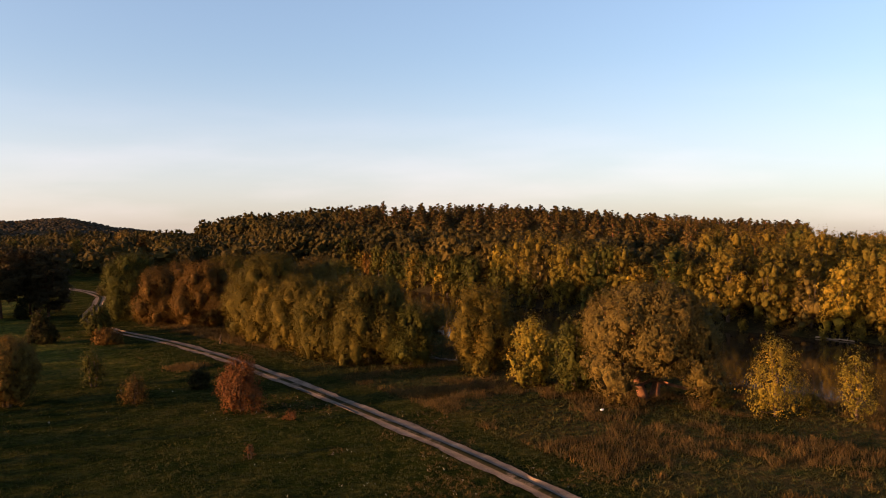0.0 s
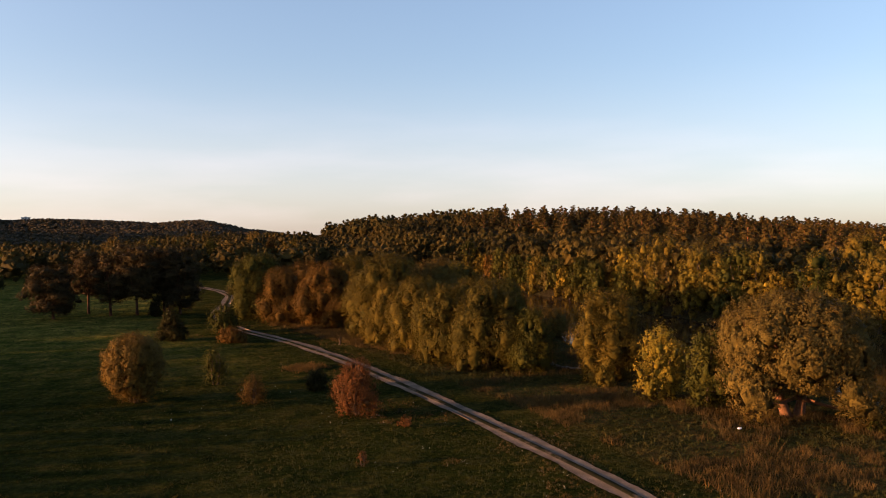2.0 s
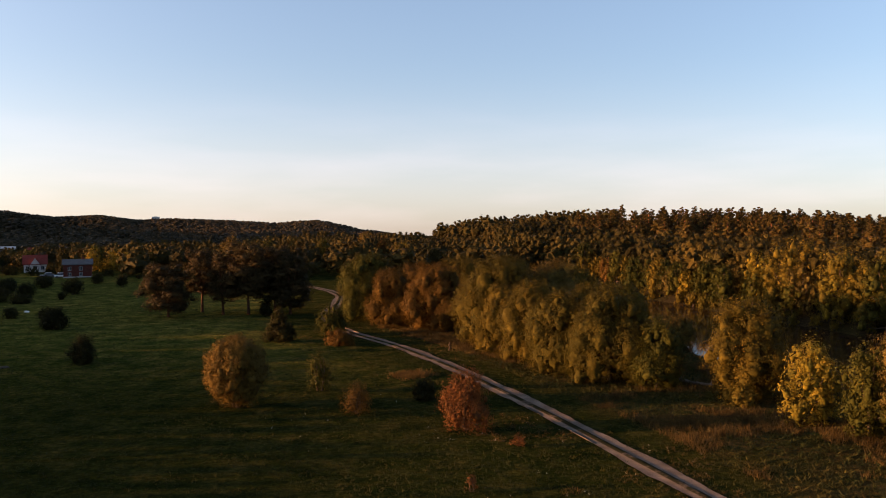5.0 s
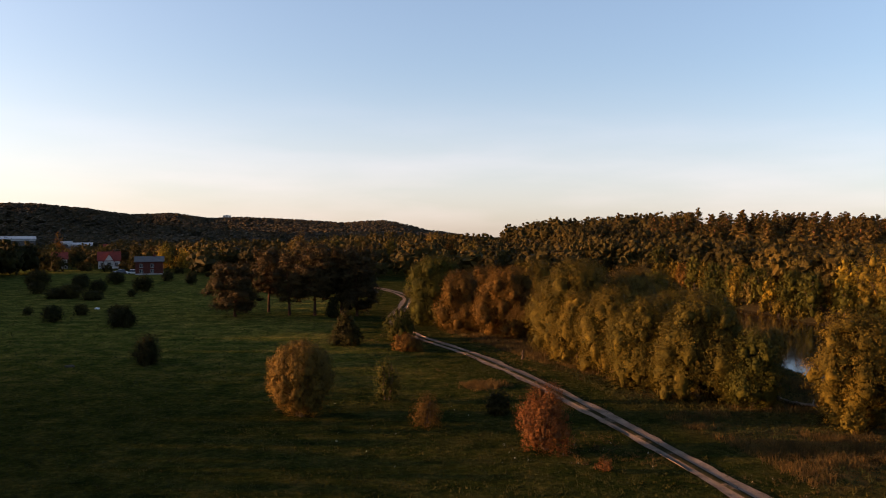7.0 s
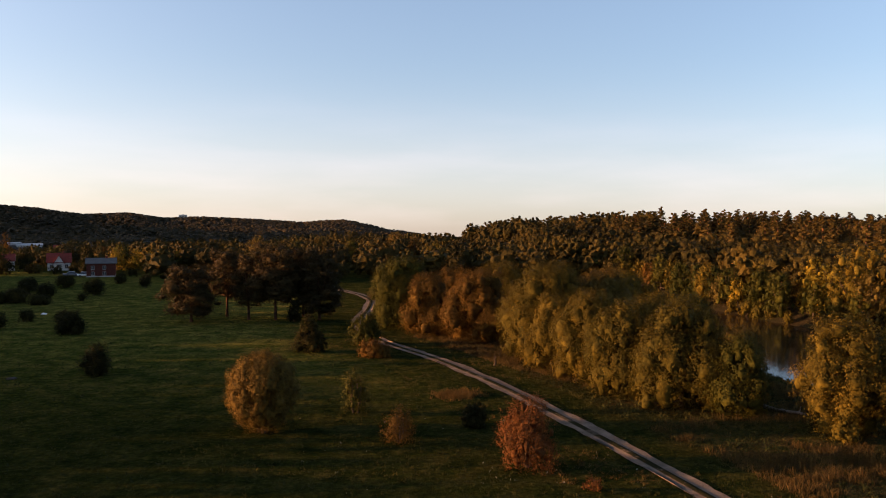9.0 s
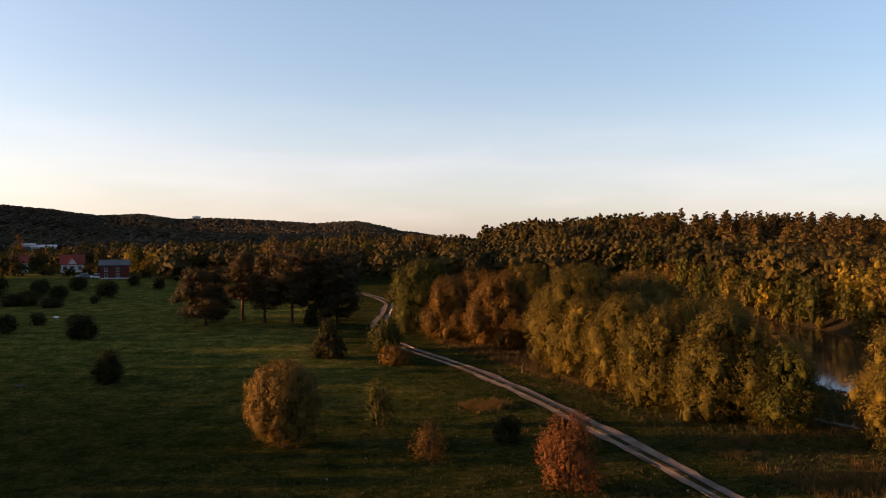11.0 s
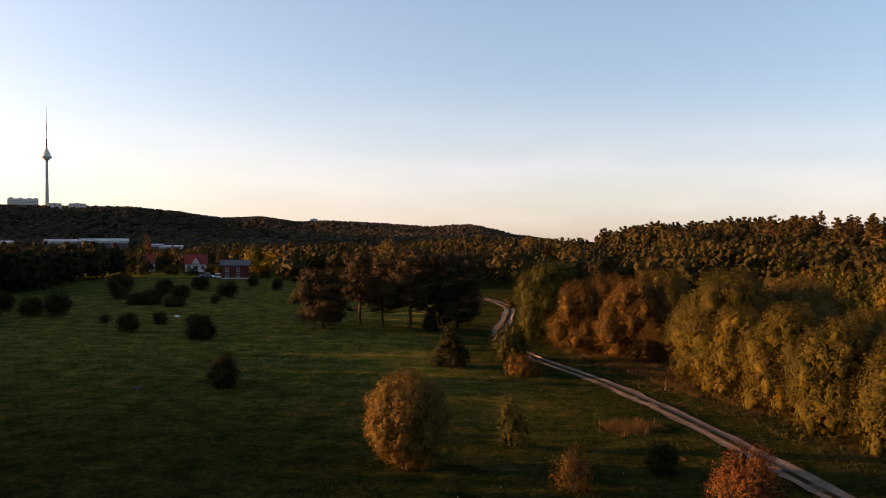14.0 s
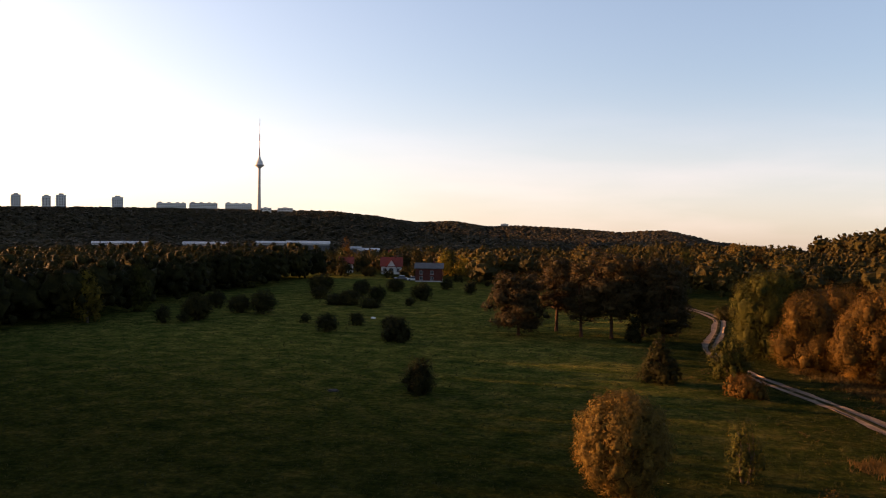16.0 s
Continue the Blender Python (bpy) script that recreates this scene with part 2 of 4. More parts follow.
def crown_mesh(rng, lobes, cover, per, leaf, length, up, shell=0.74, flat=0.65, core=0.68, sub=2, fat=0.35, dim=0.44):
    """Leaves in short sprays that cover the lobes (centre, radii) of a crown, round a leafy inner mass."""
    C = np.array([l[0] for l in lobes], float)
    R = np.array([l[1] for l in lobes], float)
    area = 4.19 * (R[:, 0] * R[:, 1] + R[:, 0] * R[:, 2] + R[:, 1] * R[:, 2])
    twigs = max(12, int(cover * area.sum() / (per * 0.3 * leaf * leaf)))
    which = rng.choice(len(C), twigs, p=area / area.sum())
    d = unit(rng.normal(size=(twigs, 3)) + np.array([0, 0, 0.2]))
    r = shell + (1.0 - shell) * rng.random(twigs) ** 0.7
    start = C[which] + d * R[which] * r[:, None]
    keep = ~inside_others(start, which, C, R, 0.7)
    which, d, start = which[keep], d[keep], start[keep]
    twigs = len(which)
    way = unit(d * 0.9 + np.array([0, 0, 1.0]) * (up * np.clip(0.5 + d[:, 2:3], 0, 1.2)) + rng.normal(size=(twigs, 3)) * 0.3)
    L = length * rng.uniform(0.4, 1.1, twigs) * np.where(rng.random(twigs) > 0.93, 1.6, 1.0)
    s = rng.random((twigs, per)) ** 0.9
    e1 = unit(np.cross(way, rng.normal(size=(twigs, 3))))
    e2 = np.cross(way, e1)
    a = rng.uniform(0, 6.283, (twigs, per))[..., None]
    side = e1[:, None] * np.cos(a) + e2[:, None] * np.sin(a)
    wide = fat * L[:, None] * (0.25 + 0.75 * np.sin(np.pi * np.clip(s * 0.8 + 0.15, 0, 1))) * rng.random((twigs, per)) ** 0.5
    pos = start[:, None] + way[:, None] * (s * L[:, None])[..., None] + side * wide[..., None] + rng.normal(size=(twigs, per, 3)) * (leaf * 0.2)
    mid = np.array([0, 0, C[:, 2].mean() - 0.15 * np.ptp(C[:, 2])])
    out = unit(side * 0.35 + way[:, None] * (s[..., None] * 0.3) + d[:, None] * 0.7 + unit(start - mid)[:, None] * 0.45)
    tone = 0.5 + rng.normal(size=len(C)) * 0.07
    tint = np.repeat(np.clip(tone[which] + rng.normal(size=twigs) * 0.06, 0, 1), per * 4)
    v, f = leaf_quads(rng, pos.reshape(-1, 3), out.reshape(-1, 3), leaf, flat, np.repeat(unit(way + side.mean(axis=1) * 0.3), per, 0))
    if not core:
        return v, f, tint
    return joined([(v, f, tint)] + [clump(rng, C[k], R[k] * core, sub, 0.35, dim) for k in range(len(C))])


def part(name, me, parent, label=""):
    ob = new(name, me)
    ob.parent = parent
    if label:
        ob["label"] = label
    return ob


def tree_lobes(rng, h, w, base, n, top=0.5, lean=0.0):
    """Upright boughs that fill a crown of height h and width w that begins at height base; top: how pointed it ends."""
    out = [((0, 0, base + (h - base) * 0.42), (w * 0.27, w * 0.27, (h - base) * 0.34))]
    for i in range(n):
        q = (i + 0.2 + rng.random() * 0.6) / n
        room = w * 0.5 * ((0.86 + 0.45 * q) if q < 0.35 else math.sqrt(max(0.02, 1 - ((q - 0.35) / 0.75) ** 2)) * (1 - (1 - top) * 0.5 * (q - 0.35)))
        a = i * 2.4 + rng.random() * 1.2
        r = w * 0.5 * rng.uniform(0.17, 0.36) * (1.1 - 0.3 * q)
        d = max(room - r, 0) * rng.uniform(0.62, 1.16)
        z = base + (h - base) * (0.03 + 0.93 * q) + rng.normal() * h * 0.025
        tall = r * rng.uniform(1.0, 1.7)
        out.append(((d * math.cos(a) + lean * q, d * math.sin(a), min(max(z, base + r * 0.5), h - tall * 0.7)), (r, r, tall)))
    return out


def cone_lobes(rng, h, w, n=34):
    """Lobes of a young conifer: tiers that narrow to a point."""
    out = []
    for i in range(n):
        q = (i + rng.random() * 0.5) / n
        room = w * 0.5 * (1.02 - q) ** 0.8 + 0.08
        r = room * rng.uniform(0.3, 0.5)
        a = i * 2.4 + rng.random()
        d = (room - r) * rng.uniform(0.7, 1.15)
        out.append(((d * math.cos(a), d * math.sin(a), h * (0.07 + 0.9 * q)), (r, r, r * rng.uniform(0.6, 1.0))))
    return out


def ball_lobes(rng, h, w, n=24, mid=0.53, low=0.42, r0=0.12, r1=0.19):
    """Lobes over a round crown that narrows towards the ground."""
    out = [((0, 0, h * mid), (w * 0.3, w * 0.3, h * 0.28))]
    for i in range(n):
        q = 1 - 2 * (i + 0.5) / n
        a = i * 2.4 + rng.random() * 0.5
        r = w * rng.uniform(r0, r1)
        e = math.sqrt(1 - q * q) * (w * 0.5 - r) * rng.uniform(0.85, 1.05)
        z = h * mid + q * ((h * (1 - mid) if q > 0 else h * low) - r)
        out.append(((e * math.cos(a), e * math.sin(a), max(z, r * 0.5)), (r, r, r * rng.uniform(0.9, 1.3))))
    return out


def tree(name, seed, at, h, w, mat, label, category="tree", base=None, n=24, cover=0.7, per=9, leaf=0.24, length=0.7, up=0.6,
         bark=None, lobes=None, stems=1, trunk_r=None, group="", shell=0.7, turn=0.0, flat=0.84, fat=0.4, top=0.5, tip=0.8, core=0.64, sub=1):
    """A broadleaf tree or bush: trunk or stems, limbs and a leafy crown with an uneven outline."""
    rng = np.random.default_rng(seed)
    base = h * 0.02 if base is None else base
    lobes = lobes or tree_lobes(rng, h - length * 0.4, w - length * 0.5, base, n, top)
    root = new(name)
    root.matrix_world = pose(*at, 0, 0, turn)
    tagged(root, label, category, group)
    bark = bark or BARK
    tr = trunk_r or max(0.03, 0.02 * h + 0.02)
    tops = []
    for s in range(stems):
        a = s * 2.1 + rng.random()
        o = 0 if stems == 1 else tr * 1.5
        foot = np.array([o * math.cos(a), o * math.sin(a), -0.15])
        fork = np.array([o * 3 * math.cos(a) + rng.normal() * 0.1, o * 3 * math.sin(a) + rng.normal() * 0.1, max(base, h * 0.3)])
        end = np.array([lobes[-1][0][0] * 0.6 + o * 3 * math.cos(a), lobes[-1][0][1] * 0.6 + o * 3 * math.sin(a), h * tip])
        pts = [foot, foot * 0.7 + fork * 0.3, fork, (fork + end) / 2 + rng.normal(size=3) * 0.12, end]
        v, f = tube(pts, [tr * 1.35, tr * 1.05, tr * 0.85, tr * 0.5, tr * 0.15])
        part("trunk" if stems == 1 else "stem", mesh_from("trunk", v, f, bark, smooth=True), root)
        tops.append(fork)
    for k, (c, r) in enumerate(lobes):
        if k == 0 or k % 2:
            continue
        c = np.array(c)
        o = tops[k % len(tops)]
        o = o * 1.0 if c[2] > o[2] else np.array([o[0] * 0.6, o[1] * 0.6, max(c[2] * 0.8, 0.1)])
        midp = (o + c) / 2 + np.array([0, 0, -0.03 * h])
        v, f = tube([o, midp, c, c + np.array([0, 0, r[2] * 0.5])], [tr * 0.5, tr * 0.35, tr * 0.2, tr * 0.06], 5)
        part("limb", mesh_from("limb", v, f, bark, smooth=True), root)
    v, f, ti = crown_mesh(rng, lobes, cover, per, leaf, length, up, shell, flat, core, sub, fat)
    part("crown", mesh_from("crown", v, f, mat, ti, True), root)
    return root


def pine(seed, at, h, w, label, low=0.35, lean=0.0, cover=0.55, leaf=0.19):
    """A wind-shaped pine: bare reddish trunk, ragged plates of needles."""
    rng = np.random.default_rng(seed)
    lobes = []
    m = 44
    for i in range(m):
        q = (i + rng.random() * 0.7) / m
        z = h * (low + (0.95 - low) * q)
        room = w * 0.62 * (0.72 + 0.9 * q if q < 0.3 else 1.0 - 0.66 * (q - 0.3) ** 1.4)
        r = room * rng.uniform(0.2, 0.42)
        a = i * 2.4 + rng.random()
        d = (room - r) * rng.uniform(0.45, 1.28)
        lobes.append(((d * math.cos(a) + lean * q, d * math.sin(a), z), (r, r, r * rng.uniform(0.34, 0.6))))
    return tree("pine_tree", seed, at, h, w, NEEDLE, label, "tree", base=h * low, lobes=lobes, leaf=leaf, length=0.6, up=0.5, bark=PINE_BARK,
                trunk_r=0.24, shell=0.75, cover=cover, flat=0.78, core=0.74, tip=0.92, group="pines in the meadow")


# ---- the lie of the land ----
def smooth(a, b, x):
    q = np.clip((x - a) / (b - a), 0, 1)
    return q * q * (3 - 2 * q)


RIVER = np.array([(150, -160), (128, -40), (106, 36), (87, 78), (73, 112), (65, 145), (61, 178), (59, 215), (58, 250)], float)
RIVER_W = np.array([28, 26, 25, 23, 20.5, 18, 16, 12, 4], float)
ROAD = np.array([(34, -60), (31, -10), (28.0, 30), (26.1, 48), (24.7, 57), (22.6, 69), (20.4, 80), (17.7, 91), (13.8, 107), (8.2, 124),
                 (2.2, 137), (-1.2, 148), (-2.8, 160), (-1.0, 180), (-0.3, 196), (-3.0, 210), (-7.5, 222), (-14, 232), (-25, 240)], float)


def resample(P, step):
    seg = np.linalg.norm(np.diff(P, axis=0), axis=1)
    s = np.concatenate([[0], np.cumsum(seg)])
    q = np.arange(0, s[-1], step)
    out = np.stack([np.interp(q, s, P[:, k]) for k in range(P.shape[1])], 1)
    for _ in range(int(14 / step)):
        out[1:-1] = (out[:-2] + 2 * out[1:-1] + out[2:]) / 4
    return out


RIV = resample(np.column_stack([RIVER, RIVER_W]), 4.0)
ROADL = resample(ROAD, 1.0)


def river_gap(x, y):
    """Metres from the water's edge (below 0: in the river), and whether the far bank's side it is."""
    x, y = np.atleast_1d(x), np.atleast_1d(y)
    best, side = np.full(x.shape, 1e9), np.zeros(x.shape)
    for k in range(len(RIV) - 1):
        p, q = RIV[k], RIV[k + 1]
        dx, dy = q[0] - p[0], q[1] - p[1]
        u = np.clip(((x - p[0]) * dx + (y - p[1]) * dy) / (dx * dx + dy * dy), 0, 1)
        cx, cy = p[0] + u * dx, p[1] + u * dy
        g = np.hypot(x - cx, y - cy) - (p[2] + u * (q[2] - p[2]))
        nearer = g < best
        side = np.where(nearer, dx * (y - cy) - dy * (x - cx), side)
        best = np.where(nearer, g, best)
    return best, side < 0


WATER_Z = -2.3


def height(x, y):
    x, y = np.atleast_1d(np.asarray(x, float)), np.atleast_1d(np.asarray(y, float))
    g, far_side = river_gap(x, y)
    z = 0.10 * np.sin(x * 0.09 + 1) * np.sin(y * 0.07) + 0.05 * np.sin(x * 0.31 + y * 0.23)
    bank = -3.6 + 1.2 * smooth(-4, 0.4, g) + 2.4 * smooth(0.2, 7, g)
    z = z + np.where(g < 9, bank, 0)
    az = np.degrees(np.arctan2(x, np.maximum(y, 1e-3)))
    ridge = 11.0 * np.exp(-((az - 18) / 13.0) ** 2) + 1.0
    z = z + np.where(far_side, ridge * smooth(6, 165, g) * (1 - 0.5 * smooth(230, 500, g)), 0)
    d = np.hypot(x, y)
    lf = -np.degrees(np.arctan2(x, y))
    # beyond 48 degrees left the crest rises unseen, added to shade the far hills
    crest = 2.2 + np.interp(lf, [-4, -1, 2, 4.8, 8, 11.5, 13.6, 15.7, 18.4, 21, 24, 36, 44, 48.5, 53, 62, 74, 86, 95], [0, -6, 0, -3, 5, 8, 6, 13, 11, 19, 25, 25, 23, 30, 112, 120, 85, 50, 30])
    far_hill = (crest + 5) * smooth(760, 1250, d) * smooth(-6, 0, lf) - 45 * smooth(1320, 1900, d) * smooth(25, 18, lf)
    z = z + far_hill - 5 * smooth(260, 520, d) * np.where(far_side, 0, 1) * smooth(2, 9, lf)
    z = z - 0.034 * np.maximum(d - 430, 0) * smooth(3, -7, lf)
    return z


def spread(n, a, lo, hi):
    """n coordinates, dense in the middle, from lo to hi."""
    u = np.linspace(-1, 1, n)
    s = np.sinh(a * u) / math.sinh(a)
    return np.where(s < 0, -s * lo, s * hi)


gx, gy = spread(240, 4.6, -3600, 3600) + 10, spread(240, 4.6, -3300, 3900) + 85
GX, GY = np.meshgrid(gx, gy)
GZ = height(GX.ravel(), GY.ravel())
n_ = len(gx)
i_, j_ = np.meshgrid(np.arange(n_ - 1), np.arange(n_ - 1), indexing="ij")
q_ = (i_ * n_ + j_).ravel()
gverts = np.stack([GX.ravel(), GY.ravel(), GZ], 1)


def road_gap(x, y):
    """Metres right of the track's middle line, and along it."""
    x, y = np.atleast_1d(x), np.atleast_1d(y)
    best, off = np.full(x.shape, 1e9), np.zeros(x.shape)
    for k in range(0, len(ROADL) - 3, 3):
        p, q = ROADL[k], ROADL[k + 3]
        dx, dy = q - p
        L = math.hypot(dx, dy)
        u = np.clip(((x - p[0]) * dx + (y - p[1]) * dy) / (L * L), 0, 1)
        d = np.hypot(x - p[0] - u * dx, y - p[1] - u * dy)
        s = ((x - p[0]) * dy - (y - p[1]) * dx) / L
        off = np.where(d < best, np.where(s >= 0, d, -d), off)
        best = np.minimum(best, d)
    return off


def dryness(x, y):
    """How dry and tall the grass stands: on the strip between the track and the river."""
    o = road_gap(x, y)
    g, far_side = river_gap(x, y)
    return np.where(far_side | (y > 175), 0, smooth(3.5, 9, o) * smooth(2, 5, g) * (1 - smooth(140, 170, y)))


def ground_material():
    m, t, out = nodes_of("meadow")
    co = t.nodes.new("ShaderNodeTexCoord").outputs["Object"]
    at = t.nodes.new("ShaderNodeAttribute")
    at.attribute_name = "tint"
    p = t.nodes.new("ShaderNodeBsdfPrincipled")
    p.inputs["Roughness"].default_value = 0.9
    p.inputs["Specular IOR Level"].default_value = 0.0
    big, mid_, fine = noise_node(t, 0.035, 3, 0.6, co), noise_node(t, 0.35, 5, 0.65, co), noise_node(t, 1.7, 8, 0.78, co)
    c = ramp_node(t, mid_, [(0.30, (0.007, 0.011, 0.003)), (0.46, (0.015, 0.019, 0.005)), (0.60, (0.028, 0.028, 0.008)), (0.75, (0.052, 0.043, 0.013))])
    c = mixed(t, 0.55, c, ramp_node(t, big, [(0.3, (0.55, 0.75, 0.6)), (0.7, (1.5, 1.25, 1.1))]), 'MULTIPLY')
    dry = ramp_node(t, mid_, [(0.3, (0.036, 0.031, 0.009)), (0.5, (0.075, 0.048, 0.016)), (0.66, (0.026, 0.034, 0.008))])
    dm = t.nodes.new("ShaderNodeMath")
    dm.operation = 'MULTIPLY'
    t.links.new(at.outputs["Fac"], dm.inputs[0])
    t.links.new(ramp_node(t, noise_node(t, 0.13, 5, 0.65, co), [(0.42, (0.15, 0.15, 0.15)), (0.56, (1, 1, 1))]), dm.inputs[1])
    c = mixed(t, dm.outputs[0], c, dry)
    # the far meadow's extra light is put into the grass colour
    far_light = t.nodes.new("ShaderNodeAttribute")
    far_light.attribute_name = "far_light"
    c = mixed(t, far_light.outputs["Fac"], c, mixed(t, 1.0, c, (3.1, 2.9, 2.6), 'MULTIPLY'))
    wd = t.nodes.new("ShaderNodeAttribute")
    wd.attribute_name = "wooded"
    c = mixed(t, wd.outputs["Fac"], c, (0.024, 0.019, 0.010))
    c = mixed(t, 0.55, c, ramp_node(t, fine, [(0.38, (0.3, 0.32, 0.34)), (0.5, (0.9, 0.9, 0.9)), (0.64, (2.3, 2.15, 1.9))]), 'MULTIPLY')
    t.links.new(c, p.inputs["Base Color"])
    t.links.new(bump_node(t, fine, 1.0, 0.25), p.inputs["Normal"])
    t.links.new(p.outputs[0], out.inputs[0])
    return m


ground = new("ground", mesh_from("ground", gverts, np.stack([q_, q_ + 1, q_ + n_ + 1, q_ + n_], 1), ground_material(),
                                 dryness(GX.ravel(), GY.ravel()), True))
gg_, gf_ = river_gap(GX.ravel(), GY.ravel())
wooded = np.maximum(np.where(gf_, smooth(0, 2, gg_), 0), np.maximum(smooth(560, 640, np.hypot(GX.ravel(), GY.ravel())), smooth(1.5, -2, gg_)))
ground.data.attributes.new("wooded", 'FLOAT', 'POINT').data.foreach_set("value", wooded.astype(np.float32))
brightened = smooth(85, 150, GY.ravel()) * smooth(-4, -16, road_gap(GX.ravel(), GY.ravel()))      # far meadow brightened in colour, in place of the light it lacks
ground.data.attributes.new("far_light", 'FLOAT', 'POINT').data.foreach_set("value", brightened.astype(np.float32))
tagged(ground, "wide grassy meadow and wooded hills in low evening light", "ground", kind="structure")


def water_material():
    m, t, out = nodes_of("river_water")
    p = t.nodes.new("ShaderNodeBsdfPrincipled")
    p.inputs["Base Color"].default_value = (0.026, 0.016, 0.008, 1)
    p.inputs["Roughness"].default_value = 0.07
    p.inputs["IOR"].default_value = 1.33
    p.inputs["Specular IOR Level"].default_value = 0.22
    co = t.nodes.new("ShaderNodeTexCoord").outputs["Object"]
    n = noise_node(t, 1.4, 4, 0.6, co)
    t.links.new(bump_node(t, n, 0.07, 0.04), p.inputs["Normal"])
    t.links.new(p.outputs[0], out.inputs[0])
    return m


nl = RIV[:, :2]
tg = unit(np.gradient(nl, axis=0))
nm = np.stack([tg[:, 1], -tg[:, 0]], 1)
wv = np.concatenate([np.column_stack([nl + nm * (RIV[:, 2:3] + 1.5) * s, np.full(len(nl), WATER_Z)]) for s in (-1, -0.33, 0.33, 1)])
k_ = len(nl)
a_ = np.arange(k_ - 1)
water = new("water", mesh_from("water", wv, np.concatenate([np.stack([a_ + r * k_, a_ + (r + 1) * k_, a_ + (r + 1) * k_ + 1, a_ + r * k_ + 1], 1) for r in range(3)]), water_material(), smooth=True))
tagged(water, "calm dark brown river that mirrors the wooded bank", "river", kind="structure")


# ---- the track ----
def track_mesh():
    rng = np.random.default_rng(5)
    P = ROADL[ROADL[:, 1] > -55]
    T = unit(np.gradient(P, axis=0))
    N = np.stack([T[:, 1], -T[:, 0]], 1)
    m = len(P)
    wob = np.convolve(rng.normal(size=m + 8), np.ones(5) / 5, "same")[4:m + 4]
    wob2 = np.convolve(rng.normal(size=m + 8), np.ones(5) / 5, "same")[4:m + 4]
    cols = np.array([-1.12, -0.98, -0.36, -0.26, 0.0, 0.26, 0.36, 0.98, 1.12]) - 0.2
    V = []
    for i, c in enumerate(cols):
        o = c + (wob * 0.35 if i == 0 else wob2 * 0.35 if i == 8 else 0)
        q = P + N * (o[:, None] if np.ndim(o) else o)
        lift = 0.09 if 1 < i < 7 else 0.10
        V.append(np.column_stack([q, height(q[:, 0], q[:, 1]) + lift + (0.05 if i == 4 else 0) - (0.03 if i in (2, 6) else 0)]))
    a = np.arange(m - 1)
    F = np.concatenate([np.stack([a + r * m, a + (r + 1) * m, a + (r + 1) * m + 1, a + r * m + 1], 1) for r in range(8)])
    t = np.concatenate([np.full(m, 1.0 if i in (3, 4, 5) else 0.0) for i in range(9)])
    return np.concatenate(V), F, t


def track_material():
    m, t, out = nodes_of("track_gravel")
    co = t.nodes.new("ShaderNodeTexCoord").outputs["Object"]
    at = t.nodes.new("ShaderNodeAttribute")
    at.attribute_name = "tint"
    p = t.nodes.new("ShaderNodeBsdfPrincipled")
    p.inputs["Roughness"].default_value = 0.95
    p.inputs["Specular IOR Level"].default_value = 0.0
    big, fine = noise_node(t, 0.5, 4, 0.6, co), noise_node(t, 9.0, 5, 0.7, co)
    c = ramp_node(t, big, [(0.3, (0.095, 0.072, 0.054)), (0.6, (0.165, 0.126, 0.095)), (0.8, (0.235, 0.183, 0.14))])
    c = mixed(t, 0.5, c, ramp_node(t, fine, [(0.3, (0.5, 0.5, 0.5)), (0.7, (1.3, 1.3, 1.3))]), 'MULTIPLY')
    mth = t.nodes.new("ShaderNodeMath")
    mth.operation = 'MULTIPLY'
    t.links.new(at.outputs["Fac"], mth.inputs[0])
    t.links.new(ramp_node(t, noise_node(t, 0.3, 6, 0.75, co), [(0.36, (0.25, 0.25, 0.25)), (0.48, (1, 1, 1))]), mth.inputs[1])
    c = mixed(t, mth.outputs[0], c, (0.018, 0.017, 0.008))
    t.links.new(c, p.inputs["Base Color"])
    t.links.new(bump_node(t, fine, 0.7, 0.05), p.inputs["Normal"])
    t.links.new(p.outputs[0], out.inputs[0])
    return m


tv, tf, tt_ = track_mesh()
road = new("road", mesh_from("road", tv, tf, track_material(), tt_, True))
tagged(road, "pale sandy two-rut farm track through the meadow", "track", kind="structure")


# ---- trees beside the river ----
def on(x, y):
    return (x, y, float(height(x, y)[0]))


